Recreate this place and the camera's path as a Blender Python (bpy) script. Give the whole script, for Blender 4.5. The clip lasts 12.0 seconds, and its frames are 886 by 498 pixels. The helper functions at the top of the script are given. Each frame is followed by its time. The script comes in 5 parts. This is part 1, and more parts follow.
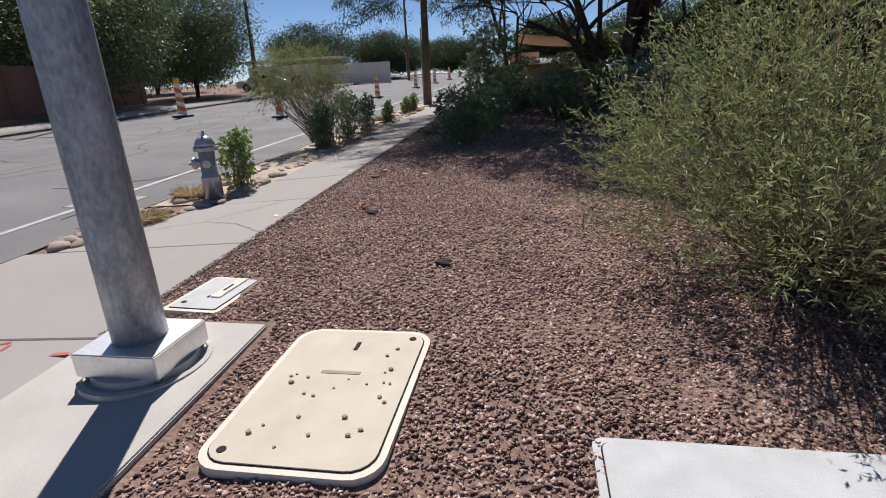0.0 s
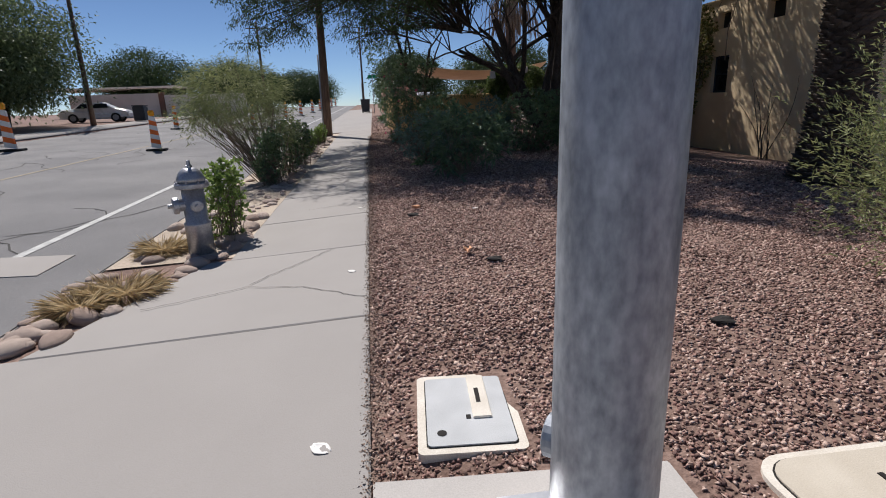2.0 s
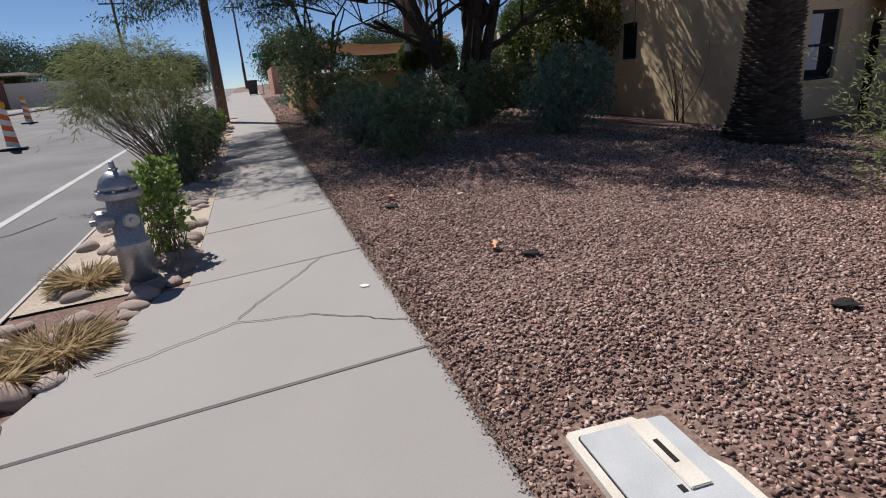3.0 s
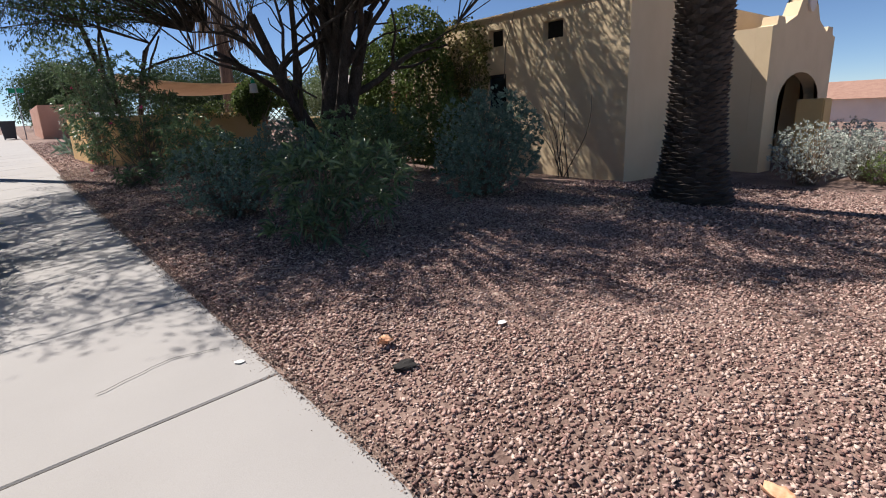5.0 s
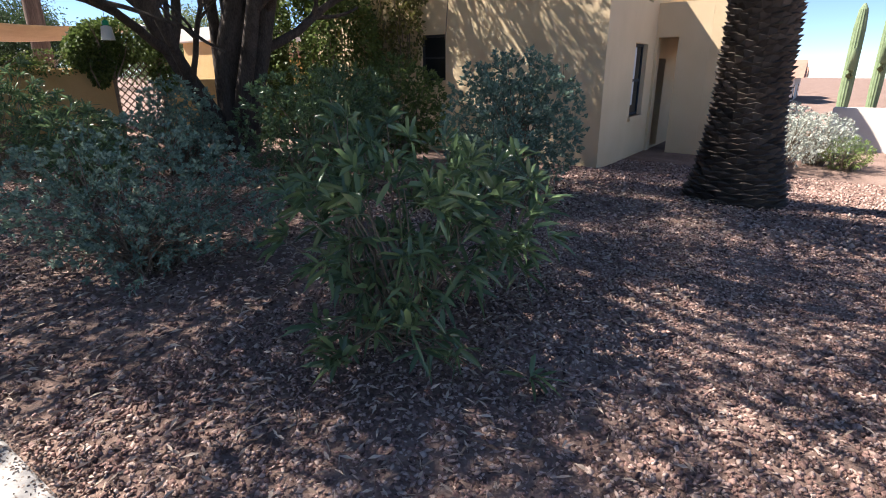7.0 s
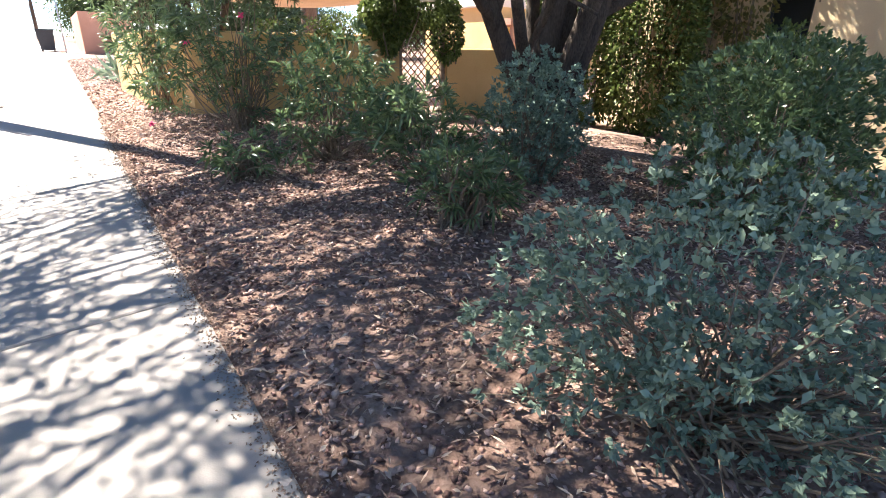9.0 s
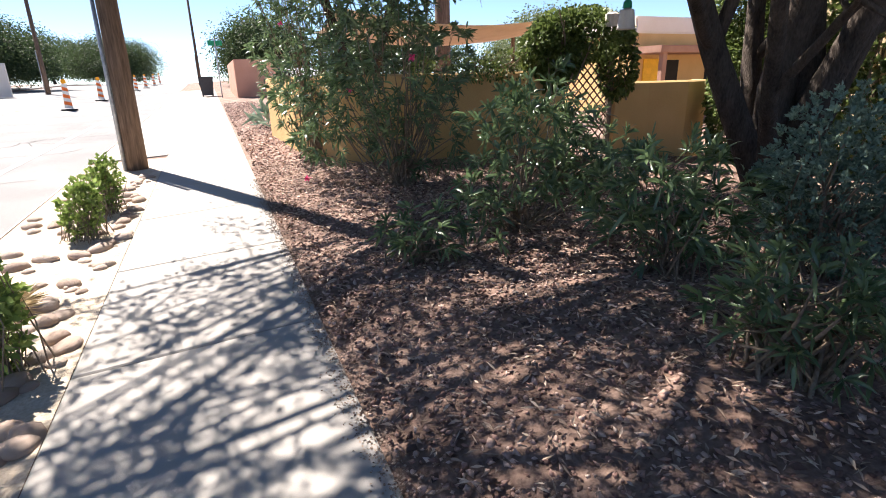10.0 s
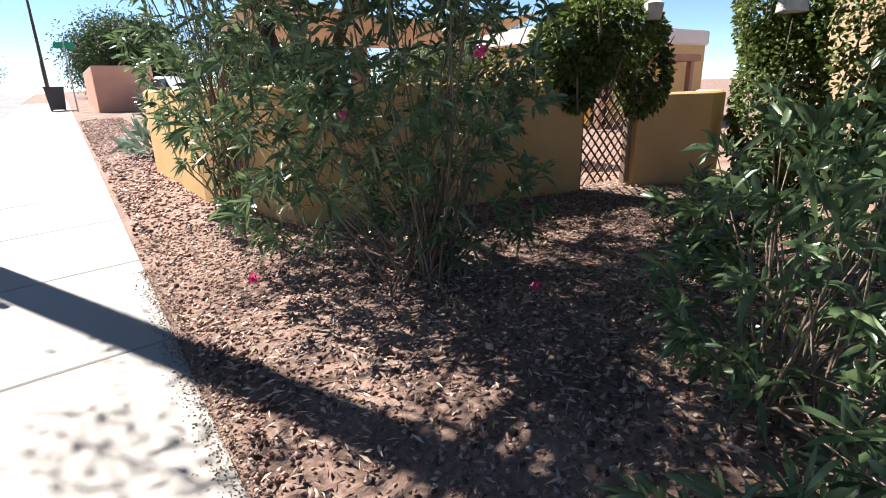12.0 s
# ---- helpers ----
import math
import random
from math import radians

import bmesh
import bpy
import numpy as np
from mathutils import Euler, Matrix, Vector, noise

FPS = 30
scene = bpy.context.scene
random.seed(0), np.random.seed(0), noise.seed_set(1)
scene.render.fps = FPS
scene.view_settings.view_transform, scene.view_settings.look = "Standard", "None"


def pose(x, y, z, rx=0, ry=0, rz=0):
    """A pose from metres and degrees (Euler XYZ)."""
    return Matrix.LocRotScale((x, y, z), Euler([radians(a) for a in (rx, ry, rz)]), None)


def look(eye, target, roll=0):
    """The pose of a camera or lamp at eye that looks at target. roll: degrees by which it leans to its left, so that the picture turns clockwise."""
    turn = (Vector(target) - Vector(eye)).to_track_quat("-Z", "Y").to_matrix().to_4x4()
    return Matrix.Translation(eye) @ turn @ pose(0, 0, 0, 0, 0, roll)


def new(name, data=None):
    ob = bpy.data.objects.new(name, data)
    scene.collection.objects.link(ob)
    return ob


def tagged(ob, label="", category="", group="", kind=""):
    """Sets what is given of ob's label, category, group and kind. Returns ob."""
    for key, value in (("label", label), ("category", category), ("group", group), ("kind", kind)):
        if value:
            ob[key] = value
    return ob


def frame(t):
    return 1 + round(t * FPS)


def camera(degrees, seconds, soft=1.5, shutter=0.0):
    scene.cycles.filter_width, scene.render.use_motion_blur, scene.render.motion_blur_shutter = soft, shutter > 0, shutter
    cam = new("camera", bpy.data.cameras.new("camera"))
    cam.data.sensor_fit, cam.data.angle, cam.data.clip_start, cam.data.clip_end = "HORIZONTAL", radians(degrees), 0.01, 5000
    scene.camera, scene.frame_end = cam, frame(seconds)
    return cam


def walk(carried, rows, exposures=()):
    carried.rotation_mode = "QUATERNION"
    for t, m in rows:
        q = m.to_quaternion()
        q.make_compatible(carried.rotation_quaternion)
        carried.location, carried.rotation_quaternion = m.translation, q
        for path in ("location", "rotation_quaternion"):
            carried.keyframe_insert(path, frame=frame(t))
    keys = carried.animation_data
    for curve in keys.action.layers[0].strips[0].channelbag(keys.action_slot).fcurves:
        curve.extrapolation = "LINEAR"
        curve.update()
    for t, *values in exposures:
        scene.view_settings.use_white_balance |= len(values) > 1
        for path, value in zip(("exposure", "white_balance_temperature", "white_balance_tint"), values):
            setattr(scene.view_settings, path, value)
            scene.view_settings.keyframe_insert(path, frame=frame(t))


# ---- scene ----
cam = camera(80.90, 12.0, 1.0)
PATH = [
    (0.0, pose(-0.079, 0.000, 1.371, 71.55, 2.98, 9.42)),
    (0.5, pose(-0.908, 0.204, 1.375, 74.23, 3.74, 8.56)),
    (1.0, pose(-1.578, 0.460, 1.313, 75.34, 4.67, 7.01)),
    (1.5, pose(-2.190, 0.765, 1.312, 75.30, 3.30, 3.90)),
    (2.0, pose(-2.650, 1.110, 1.275, 74.49, 2.00, -7.35)),
    (2.5, pose(-3.045, 1.530, 1.280, 72.56, 3.27, -14.45)),
    (2.6, pose(-3.125, 1.619, 1.270, 72.21, 3.52, -15.95)),
    (4.3, pose(-3.836, 3.908, 1.297, 71.90, 2.88, -28.52)),
    (4.5, pose(-3.778, 4.258, 1.306, 72.35, 2.52, -33.62)),
    (5.0, pose(-3.709, 4.898, 1.366, 75.33, 2.31, -39.77)),
    (5.5, pose(-3.551, 5.715, 1.347, 75.70, 1.27, -47.06)),
    (6.0, pose(-3.469, 6.473, 1.384, 75.06, -0.61, -49.64)),
    (6.5, pose(-3.396, 7.332, 1.389, 71.74, -0.04, -53.19)),
    (7.0, pose(-3.218, 8.106, 1.446, 71.55, 0.27, -55.29)),
    (7.2, pose(-3.185, 8.420, 1.441, 71.97, -0.18, -54.34)),
    (8.8, pose(-3.198, 10.706, 1.469, 69.20, -1.21, -37.02)),
    (9.0, pose(-3.189, 11.067, 1.447, 68.69, -0.92, -35.13)),
    (9.5, pose(-3.252, 11.823, 1.515, 70.37, 0.42, -24.02)),
    (10.0, pose(-3.232, 12.607, 1.535, 71.87, 1.24, -23.35)),
    (10.5, pose(-3.210, 13.371, 1.536, 72.19, 0.39, -24.14)),
    (11.0, pose(-3.148, 14.153, 1.548, 71.63, -0.99, -29.59)),
    (11.5, pose(-3.083, 14.901, 1.585, 71.76, -0.48, -32.16)),
    (12.0, pose(-3.080, 15.659, 1.586, 72.53, 1.33, -35.19)),
]
walk(cam, PATH, [(0.0, 0.14, 6350, 13), (2.7, 0.0, 6250, 13), (4.3, 0.35, 6350, 12), (5.5, 0.72, 6350, 12), (6.3, 0.95, 6350, 12), (7.0, 1.55, 6550, 12), (7.2, 1.65, 6600, 12), (8.8, 2.6, 6900, 12), (9.5, 2.05, 6850, 13), (10.5, 1.6, 6650, 13), (12.0, 1.55, 6550, 11)])

# ---- light ----
SUN = Vector((-0.245, 0.592, 0.766))
world = bpy.data.worlds.new("sky")
scene.world = world
world.use_nodes = True
wn = world.node_tree.nodes
sky = wn.new("ShaderNodeTexSky")
sky.sky_type, sky.sun_disc = "NISHITA", False
sky.sun_elevation = radians(50)
sky.sun_rotation = math.atan2(SUN.x, SUN.y)
sky.altitude, sky.dust_density, sky.ozone_density = 4000, 0.0, 4.0
world.node_tree.links.new(sky.outputs[0], wn["Background"].inputs[0])
wn["Background"].inputs[1].default_value = 0.072
sun = new("sun", bpy.data.lights.new("sun", "SUN"))
sun.data.energy, sun.data.angle, sun.data.color = 5.3, radians(0.5), (1.0, 0.95, 0.88)
sun.matrix_world = look((0, 0, 30), Vector((0, 0, 30)) - SUN)


# ---- materials ----
def mat(name, c1, c2, scale=8.0, rough=0.85, bump=0.3, fine=120.0, island=None, obj=0.0, metal=0.0, spec=0.3, leaf=0.0, c3=None, stretch=None):
    """Two-scale procedural surface: broad stains, fine grain, bump; optional colour by island or object."""
    m = bpy.data.materials.new(name)
    m.use_nodes = True
    nt = m.node_tree
    n, l = nt.nodes, nt.links
    p = n["Principled BSDF"]
    tc = n.new("ShaderNodeTexCoord")
    mp = n.new("ShaderNodeMapping")
    if stretch:
        mp.inputs["Scale"].default_value = stretch
    l.new(tc.outputs["Object"], mp.inputs[0])
    a = n.new("ShaderNodeTexNoise")
    a.inputs["Scale"].default_value, a.inputs["Detail"].default_value = scale, 5
    b = n.new("ShaderNodeTexNoise")
    b.inputs["Scale"].default_value, b.inputs["Detail"].default_value = fine, 3
    l.new(mp.outputs[0], a.inputs[0])
    l.new(mp.outputs[0], b.inputs[0])
    mixf = n.new("ShaderNodeMath")
    mixf.operation = "MULTIPLY_ADD"
    mixf.inputs[1].default_value, mixf.inputs[2].default_value = 0.5, 0.0
    add = n.new("ShaderNodeMath")
    add.operation = "ADD"
    l.new(a.outputs[0], add.inputs[0])
    l.new(b.outputs[0], add.inputs[1])
    l.new(add.outputs[0], mixf.inputs[0])
    fac = mixf.outputs[0]
    if island:
        g = n.new("ShaderNodeNewGeometry")
        k = n.new("ShaderNodeMix")
        k.inputs[0].default_value = island
        l.new(fac, k.inputs[2])
        l.new(g.outputs["Random Per Island"], k.inputs[3])
        fac = k.outputs[0]
    if obj:
        g = n.new("ShaderNodeObjectInfo")
        k = n.new("ShaderNodeMix")
        k.inputs[0].default_value = obj
        l.new(fac, k.inputs[2])
        l.new(g.outputs["Random"], k.inputs[3])
        fac = k.outputs[0]
    r = n.new("ShaderNodeValToRGB")
    w = 0.02 if (island or obj) else 0.34
    r.color_ramp.elements[0].position, r.color_ramp.elements[0].color = w, (*c1, 1)
    r.color_ramp.elements[1].position, r.color_ramp.elements[1].color = 1 - w, (*c2, 1)
    if c3:
        e = r.color_ramp.elements.new(0.5)
        e.color = (*c3, 1)
    l.new(fac, r.inputs[0])
    l.new(r.outputs[0], p.inputs["Base Color"])
    p.inputs["Roughness"].default_value, p.inputs["Metallic"].default_value = rough, metal
    p.inputs["Specular IOR Level"].default_value = spec
    if bump:
        bn = n.new("ShaderNodeBump")
        bn.inputs["Strength"].default_value, bn.inputs["Distance"].default_value = bump, 0.02
        l.new(add.outputs[0], bn.inputs["Height"])
        l.new(bn.outputs[0], p.inputs["Normal"])
    if leaf:
        t = n.new("ShaderNodeBsdfTranslucent")
        l.new(r.outputs[0], t.inputs[0])
        mx = n.new("ShaderNodeMixShader")
        mx.inputs[0].default_value = leaf
        l.new(p.outputs[0], mx.inputs[1])
        l.new(t.outputs[0], mx.inputs[2])
        l.new(mx.outputs[0], n["Material Output"].inputs[0])
    return m


def flat(name, c, rough=0.6, metal=0.0):
    return mat(name, tuple(v * 0.85 for v in c), tuple(min(1, v * 1.12) for v in c), 5, rough, 0.08, 60, metal=metal)


M_SOIL = mat("soil", (0.13, 0.08, 0.062), (0.33, 0.23, 0.185), 1.5, 0.95, 0.8, 35, c3=(0.22, 0.145, 0.115))
M_GRAVEL = mat("gravel", (0.055, 0.034, 0.030), (0.62, 0.47, 0.39), 20, 0.85, 0.3, 140, island=0.9, c3=(0.33, 0.195, 0.16))
M_CONC = mat("concrete", (0.29, 0.27, 0.25), (0.40, 0.375, 0.35), 1.6, 0.9, 0.12, 160, obj=0.15)
M_PAD = mat("pad_concrete", (0.42, 0.395, 0.365), (0.54, 0.51, 0.475), 3, 0.9, 0.12, 160)
M_ASPH = mat("asphalt", (0.145, 0.143, 0.145), (0.26, 0.253, 0.25), 0.5, 0.9, 0.5, 120)
M_CRACK = flat("crack_sealant", (0.03, 0.028, 0.026), 0.8)
M_LINE = mat("road_paint", (0.30, 0.30, 0.29), (0.58, 0.58, 0.56), 6, 0.7, 0.1, 60)
M_YEL = mat("yellow_paint", (0.26, 0.22, 0.16), (0.36, 0.30, 0.20), 6, 0.8, 0.1, 60)
M_GALV = mat("galvanised_steel", (0.20, 0.22, 0.25), (0.46, 0.49, 0.53), 9, 0.5, 0.05, 45, metal=0.55, stretch=(1, 1, 0.5))
M_COVER = mat("bright_aluminium", (0.62, 0.63, 0.64), (0.80, 0.80, 0.80), 4, 0.35, 0.03, 40, metal=0.8)
M_HYD = mat("silver_paint", (0.30, 0.30, 0.31), (0.52, 0.52, 0.54), 9, 0.38, 0.12, 60, metal=0.6)
M_LID = mat("polymer_concrete", (0.50, 0.44, 0.35), (0.62, 0.56, 0.46), 6, 0.85, 0.15, 200)
M_LIDG = mat("grey_polymer", (0.42, 0.43, 0.43), (0.58, 0.59, 0.59), 6, 0.8, 0.15, 200)
M_VERGE = mat("dry_verge_soil", (0.36, 0.29, 0.22), (0.58, 0.49, 0.39), 2.5, 0.95, 0.7, 45)
M_DIRT = mat("fine_dirt", (0.15, 0.10, 0.075), (0.42, 0.32, 0.255), 6, 0.95, 0, 70, island=0.8)
M_RIM = mat("rim_concrete", (0.60, 0.54, 0.45), (0.78, 0.73, 0.64), 8, 0.85, 0.15, 150)
# near-black; painted shade inside vents and doorways, plain dark colour elsewhere
M_DARK = flat("dark_gap", (0.025, 0.022, 0.02), 0.9)
M_RED = mat("red_spray", (0.42, 0.07, 0.06), (0.55, 0.16, 0.13), 14, 0.8, 0.1, 90)
M_ROCK = mat("river_rock", (0.27, 0.185, 0.145), (0.56, 0.46, 0.39), 5, 0.85, 0.4, 60, obj=0.6)
M_STRAW = mat("straw", (0.42, 0.31, 0.16), (0.74, 0.60, 0.38), 10, 0.8, 0, 80, island=0.8, leaf=0.3)
M_LITTER = mat("litter", (0.16, 0.095, 0.065), (0.66, 0.52, 0.40), 10, 0.8, 0, 80, island=0.9)
M_STUCCO = mat("tan_stucco", (0.68, 0.52, 0.32), (0.78, 0.61, 0.40), 1.2, 0.95, 0.35, 90)
M_STUCCO2 = mat("ochre_stucco", (0.56, 0.36, 0.15), (0.68, 0.46, 0.22), 1.5, 0.95, 0.35, 90)
M_PINK = mat("terracotta_stucco", (0.50, 0.26, 0.18), (0.60, 0.34, 0.25), 1.2, 0.95, 0.3, 90)
M_WHITE = mat("white_stucco", (0.66, 0.60, 0.54), (0.78, 0.72, 0.66), 1.2, 0.95, 0.3, 90)
M_BROWN = mat("brown_block", (0.17, 0.09, 0.07), (0.25, 0.14, 0.105), 2, 0.95, 0.4, 60, obj=0.35)
M_ROOF = mat("terracotta_roof", (0.27, 0.15, 0.11), (0.38, 0.23, 0.17), 3, 0.9, 0.4, 40)
M_FRAME = flat("dark_window_frame", (0.025, 0.03, 0.04), 0.5)
M_CURT = mat("curtain", (0.55, 0.56, 0.58), (0.72, 0.72, 0.72), 4, 0.9, 0.2, 40)
M_BARK = mat("dark_bark", (0.035, 0.026, 0.02), (0.11, 0.085, 0.07), 9, 0.95, 0.9, 60, stretch=(1, 1, 0.3))
M_TWIG = mat("twig", (0.14, 0.10, 0.07), (0.30, 0.24, 0.18), 12, 0.9, 0.2, 60)
M_PALM = mat("palm_bark", (0.055, 0.042, 0.035), (0.20, 0.16, 0.13), 14, 0.95, 0.6, 70, island=0.55)
M_WOOD = mat("weathered_pole", (0.07, 0.045, 0.032), (0.21, 0.145, 0.105), 6, 0.9, 0.5, 50, stretch=(1, 1, 0.08))
M_MESQ = mat("mesquite_leaf", (0.022, 0.042, 0.018), (0.085, 0.125, 0.05), 1, 0.6, 0, 20, island=0.7, leaf=0.35)
M_WILLOW = mat("willow_leaf", (0.085, 0.11, 0.04), (0.43, 0.46, 0.21), 1, 0.55, 0, 20, island=0.7, leaf=0.3)
M_OLEA = mat("oleander_leaf", (0.042, 0.082, 0.038), (0.20, 0.285, 0.13), 1, 0.28, 0, 20, island=0.7, leaf=0.35, spec=0.6)
M_SAGE = mat("sage_leaf", (0.085, 0.14, 0.10), (0.31, 0.41, 0.31), 1, 0.7, 0, 20, island=0.7, leaf=0.15)
M_SILVER = mat("silver_leaf", (0.30, 0.33, 0.28), (0.62, 0.64, 0.56), 1, 0.7, 0, 20, island=0.7, leaf=0.15)
M_WEED = mat("weed_leaf", (0.11, 0.18, 0.04), (0.34, 0.44, 0.13), 1, 0.5, 0, 20, island=0.7, leaf=0.35)
M_IVY = mat("ivy_leaf", (0.035, 0.062, 0.018), (0.20, 0.26, 0.075), 1, 0.5, 0, 20, island=0.7, leaf=0.3)
M_VINE = mat("hanging_vine_leaf", (0.06, 0.065, 0.02), (0.30, 0.27, 0.09), 1, 0.6, 0, 20, island=0.7, leaf=0.3)
M_OLIVE = mat("olive_leaf", (0.055, 0.085, 0.035), (0.22, 0.27, 0.13), 1, 0.55, 0, 20, island=0.7, leaf=0.3)
M_CACT = mat("cactus_skin", (0.12, 0.17, 0.08), (0.24, 0.30, 0.17), 4, 0.7, 0.3, 60)
M_ORANGE = flat("orange_sheeting", (0.80, 0.17, 0.03), 0.5)
M_WSHEET = flat("white_sheeting", (0.78, 0.76, 0.72), 0.5)
M_LAMP = flat("amber_lens", (0.85, 0.36, 0.02), 0.25)
M_RUBBER = flat("black_rubber", (0.025, 0.025, 0.027), 0.8)
M_CAR = flat("white_car_paint", (0.72, 0.73, 0.74), 0.18)
M_GLASS = flat("tinted_glass", (0.015, 0.018, 0.022), 0.06)
M_BIN = flat("bin_plastic", (0.04, 0.045, 0.055), 0.5)
M_GREEN = flat("sign_green", (0.01, 0.25, 0.12), 0.4)
M_SAIL = mat("shade_cloth", (0.55, 0.42, 0.30), (0.70, 0.56, 0.42), 3, 0.9, 0.1, 80)
M_PAPER = flat("white_paper", (0.80, 0.78, 0.74), 0.8)
M_DEAD = mat("dead_leaf", (0.50, 0.24, 0.12), (0.74, 0.46, 0.30), 10, 0.8, 0.1, 50)
M_PANEL = flat("yellow_panel", (0.78, 0.46, 0.04), 0.6)
M_FLOWER = flat("pink_petal", (0.75, 0.06, 0.22), 0.5)

# ---- ground shape ----
GX = (-300, -23, -22, -18.6, -18.5, -11.5, -5.46, -5.44, -5.30, -5.08, -4.24, -4.10, -2.83, -2.77, -2.0, -1.0, 0.0, 2.0, 5.0, 7.5, 10.0, 300)
GZ = (0.05, 0.05, 0.04, 0.02, -0.14, -0.10, -0.24, -0.24, -0.14, -0.13, -0.105, -0.10, -0.02, -0.005, 0.04, 0.07, 0.05, -0.05, -0.26, -0.52, -0.52, -0.3)


def ground_z(x, y):
    z = float(np.interp(x, GX, GZ))
    if -5.3 < x < -2.83 and (y < 6.10 or y > 23.42):
        w = min(1.0, max(6.10 - y, y - 23.42) / 0.08)
        z = z * (1 - w) + w * float(np.interp(x, (-5.3, -2.83), (-0.14, -0.02)))
    return 0.022 * (min(max(y, -3), 90) - 6) + z


def mesh_from(name, verts, faces, material=None, smooth=False):
    me = bpy.data.meshes.new(name)
    me.from_pydata([tuple(v) for v in verts], [], [tuple(f) for f in faces])
    if material:
        me.materials.append(material)
    if smooth:
        me.polygons.foreach_set("use_smooth", [True] * len(me.polygons))
    me.update()
    return me


def mesh_fast(name, verts, faces, material):
    """verts (n, 3) and faces (m, k) as arrays."""
    verts, faces = np.asarray(verts, np.float32), np.asarray(faces, np.int32)
    me = bpy.data.meshes.new(name)
    me.vertices.add(len(verts))
    me.vertices.foreach_set("co", verts.ravel())
    k = faces.shape[1]
    me.loops.add(faces.size)
    me.loops.foreach_set("vertex_index", faces.ravel())
    me.polygons.add(len(faces))
    me.polygons.foreach_set("loop_start", np.arange(0, faces.size, k, dtype=np.int32))
    me.materials.append(material)
    me.update(calc_edges=True)
    return me


def put(name, me, parent=None, label="", loc=(0, 0, 0), rz=0.0):
    ob = new(name, me)
    ob.location, ob.rotation_euler = loc, (0, 0, rz)
    if parent:
        ob.parent = parent
    if label:
        ob["label"] = label
    return ob


def part(name, bm, material, parent, label="", smooth=False):
    me = bpy.data.meshes.new(name)
    bmesh.ops.recalc_face_normals(bm, faces=bm.faces)
    bm.to_mesh(me)
    bm.free()
    me.materials.append(material)
    if smooth:
        me.polygons.foreach_set("use_smooth", [True] * len(me.polygons))
    return put(name, me, parent, label)


def thing(name, loc, label, category, group="", kind="", rz=0.0):
    ob = new(name)
    ob.location, ob.rotation_euler, ob.empty_display_size = loc, (0, 0, rz), 0.1
    return tagged(ob, label, category, group, kind)


def box(x0, x1, y0, y1, z0, z1, bevel=0.0, bm=None):
    bm = bm or bmesh.new()
    r = bmesh.ops.create_cube(bm, size=1)
    bmesh.ops.transform(bm, matrix=Matrix.Translation(((x0 + x1) / 2, (y0 + y1) / 2, (z0 + z1) / 2)) @ Matrix.Diagonal((x1 - x0, y1 - y0, z1 - z0, 1)), verts=r["verts"])
    if bevel:
        ed = [e for e in bm.edges if all(v in set(r["verts"]) for v in e.verts)]
        bmesh.ops.bevel(bm, geom=ed, offset=bevel, segments=2, affect="EDGES")
    return bm


def lathe(profile, sides=24, bm=None, m=None):
    """Turned shape from (radius, z) pairs."""
    bm = bm or bmesh.new()
    rings = []
    for r, z in profile:
        rings.append([bm.verts.new((r * math.cos(2 * math.pi * i / sides), r * math.sin(2 * math.pi * i / sides), z)) for i in range(sides)])
    for a, b in zip(rings, rings[1:]):
        for i in range(sides):
            bm.faces.new((a[i], a[(i + 1) % sides], b[(i + 1) % sides], b[i]))
    bm.faces.new(rings[0][::-1])
    bm.faces.new(rings[-1])
    if m:
        bmesh.ops.transform(bm, matrix=m, verts=[v for r in rings for v in r])
    return bm


def tube(points, radii, sides=6):
    """Verts and quads of a tapered tube through points."""
    P = [Vector(p) for p in points]
    V, F = [], []
    for i, p in enumerate(P):
        d = (P[min(i + 1, len(P) - 1)] - P[max(i - 1, 0)]).normalized()
        u = d.orthogonal().normalized()
        w = d.cross(u)
        for k in range(sides):
            a = 2 * math.pi * k / sides
            V.append(p + radii[i] * (math.cos(a) * u + math.sin(a) * w))
    for i in range(len(P) - 1):
        for k in range(sides):
            F.append((i * sides + k, i * sides + (k + 1) % sides, (i + 1) * sides + (k + 1) % sides, (i + 1) * sides + k))
    return V, F


def tubes(name, lines, material, parent=None, label="", sides=6):
    V, F = [], []
    for pts, rad in lines:
        v, f = tube(pts, rad, sides)
        o = len(V)
        V += v
        F += [tuple(i + o for i in q) for q in f]
    return put(name, mesh_from(name, V, F, material, True), parent, label)


def prism(poly, z0, z1, bm=None):
    bm = bm or bmesh.new()
    a = [bm.verts.new((x, y, z0)) for x, y in poly]
    b = [bm.verts.new((x, y, z1)) for x, y in poly]
    bm.faces.new(a[::-1])
    bm.faces.new(b)
    for i in range(len(poly)):
        j = (i + 1) % len(poly)
        bm.faces.new((a[i], a[j], b[j], b[i]))
    return bm


def rounded(x0, x1, y0, y1, r, n=5):
    out = []
    for cx, cy, a0 in ((x1 - r, y1 - r, 0), (x0 + r, y1 - r, 90), (x0 + r, y0 + r, 180), (x1 - r, y0 + r, 270)):
        for i in range(n + 1):
            a = radians(a0 + 90 * i / n)
            out.append((cx + r * math.cos(a), cy + r * math.sin(a)))
    return out


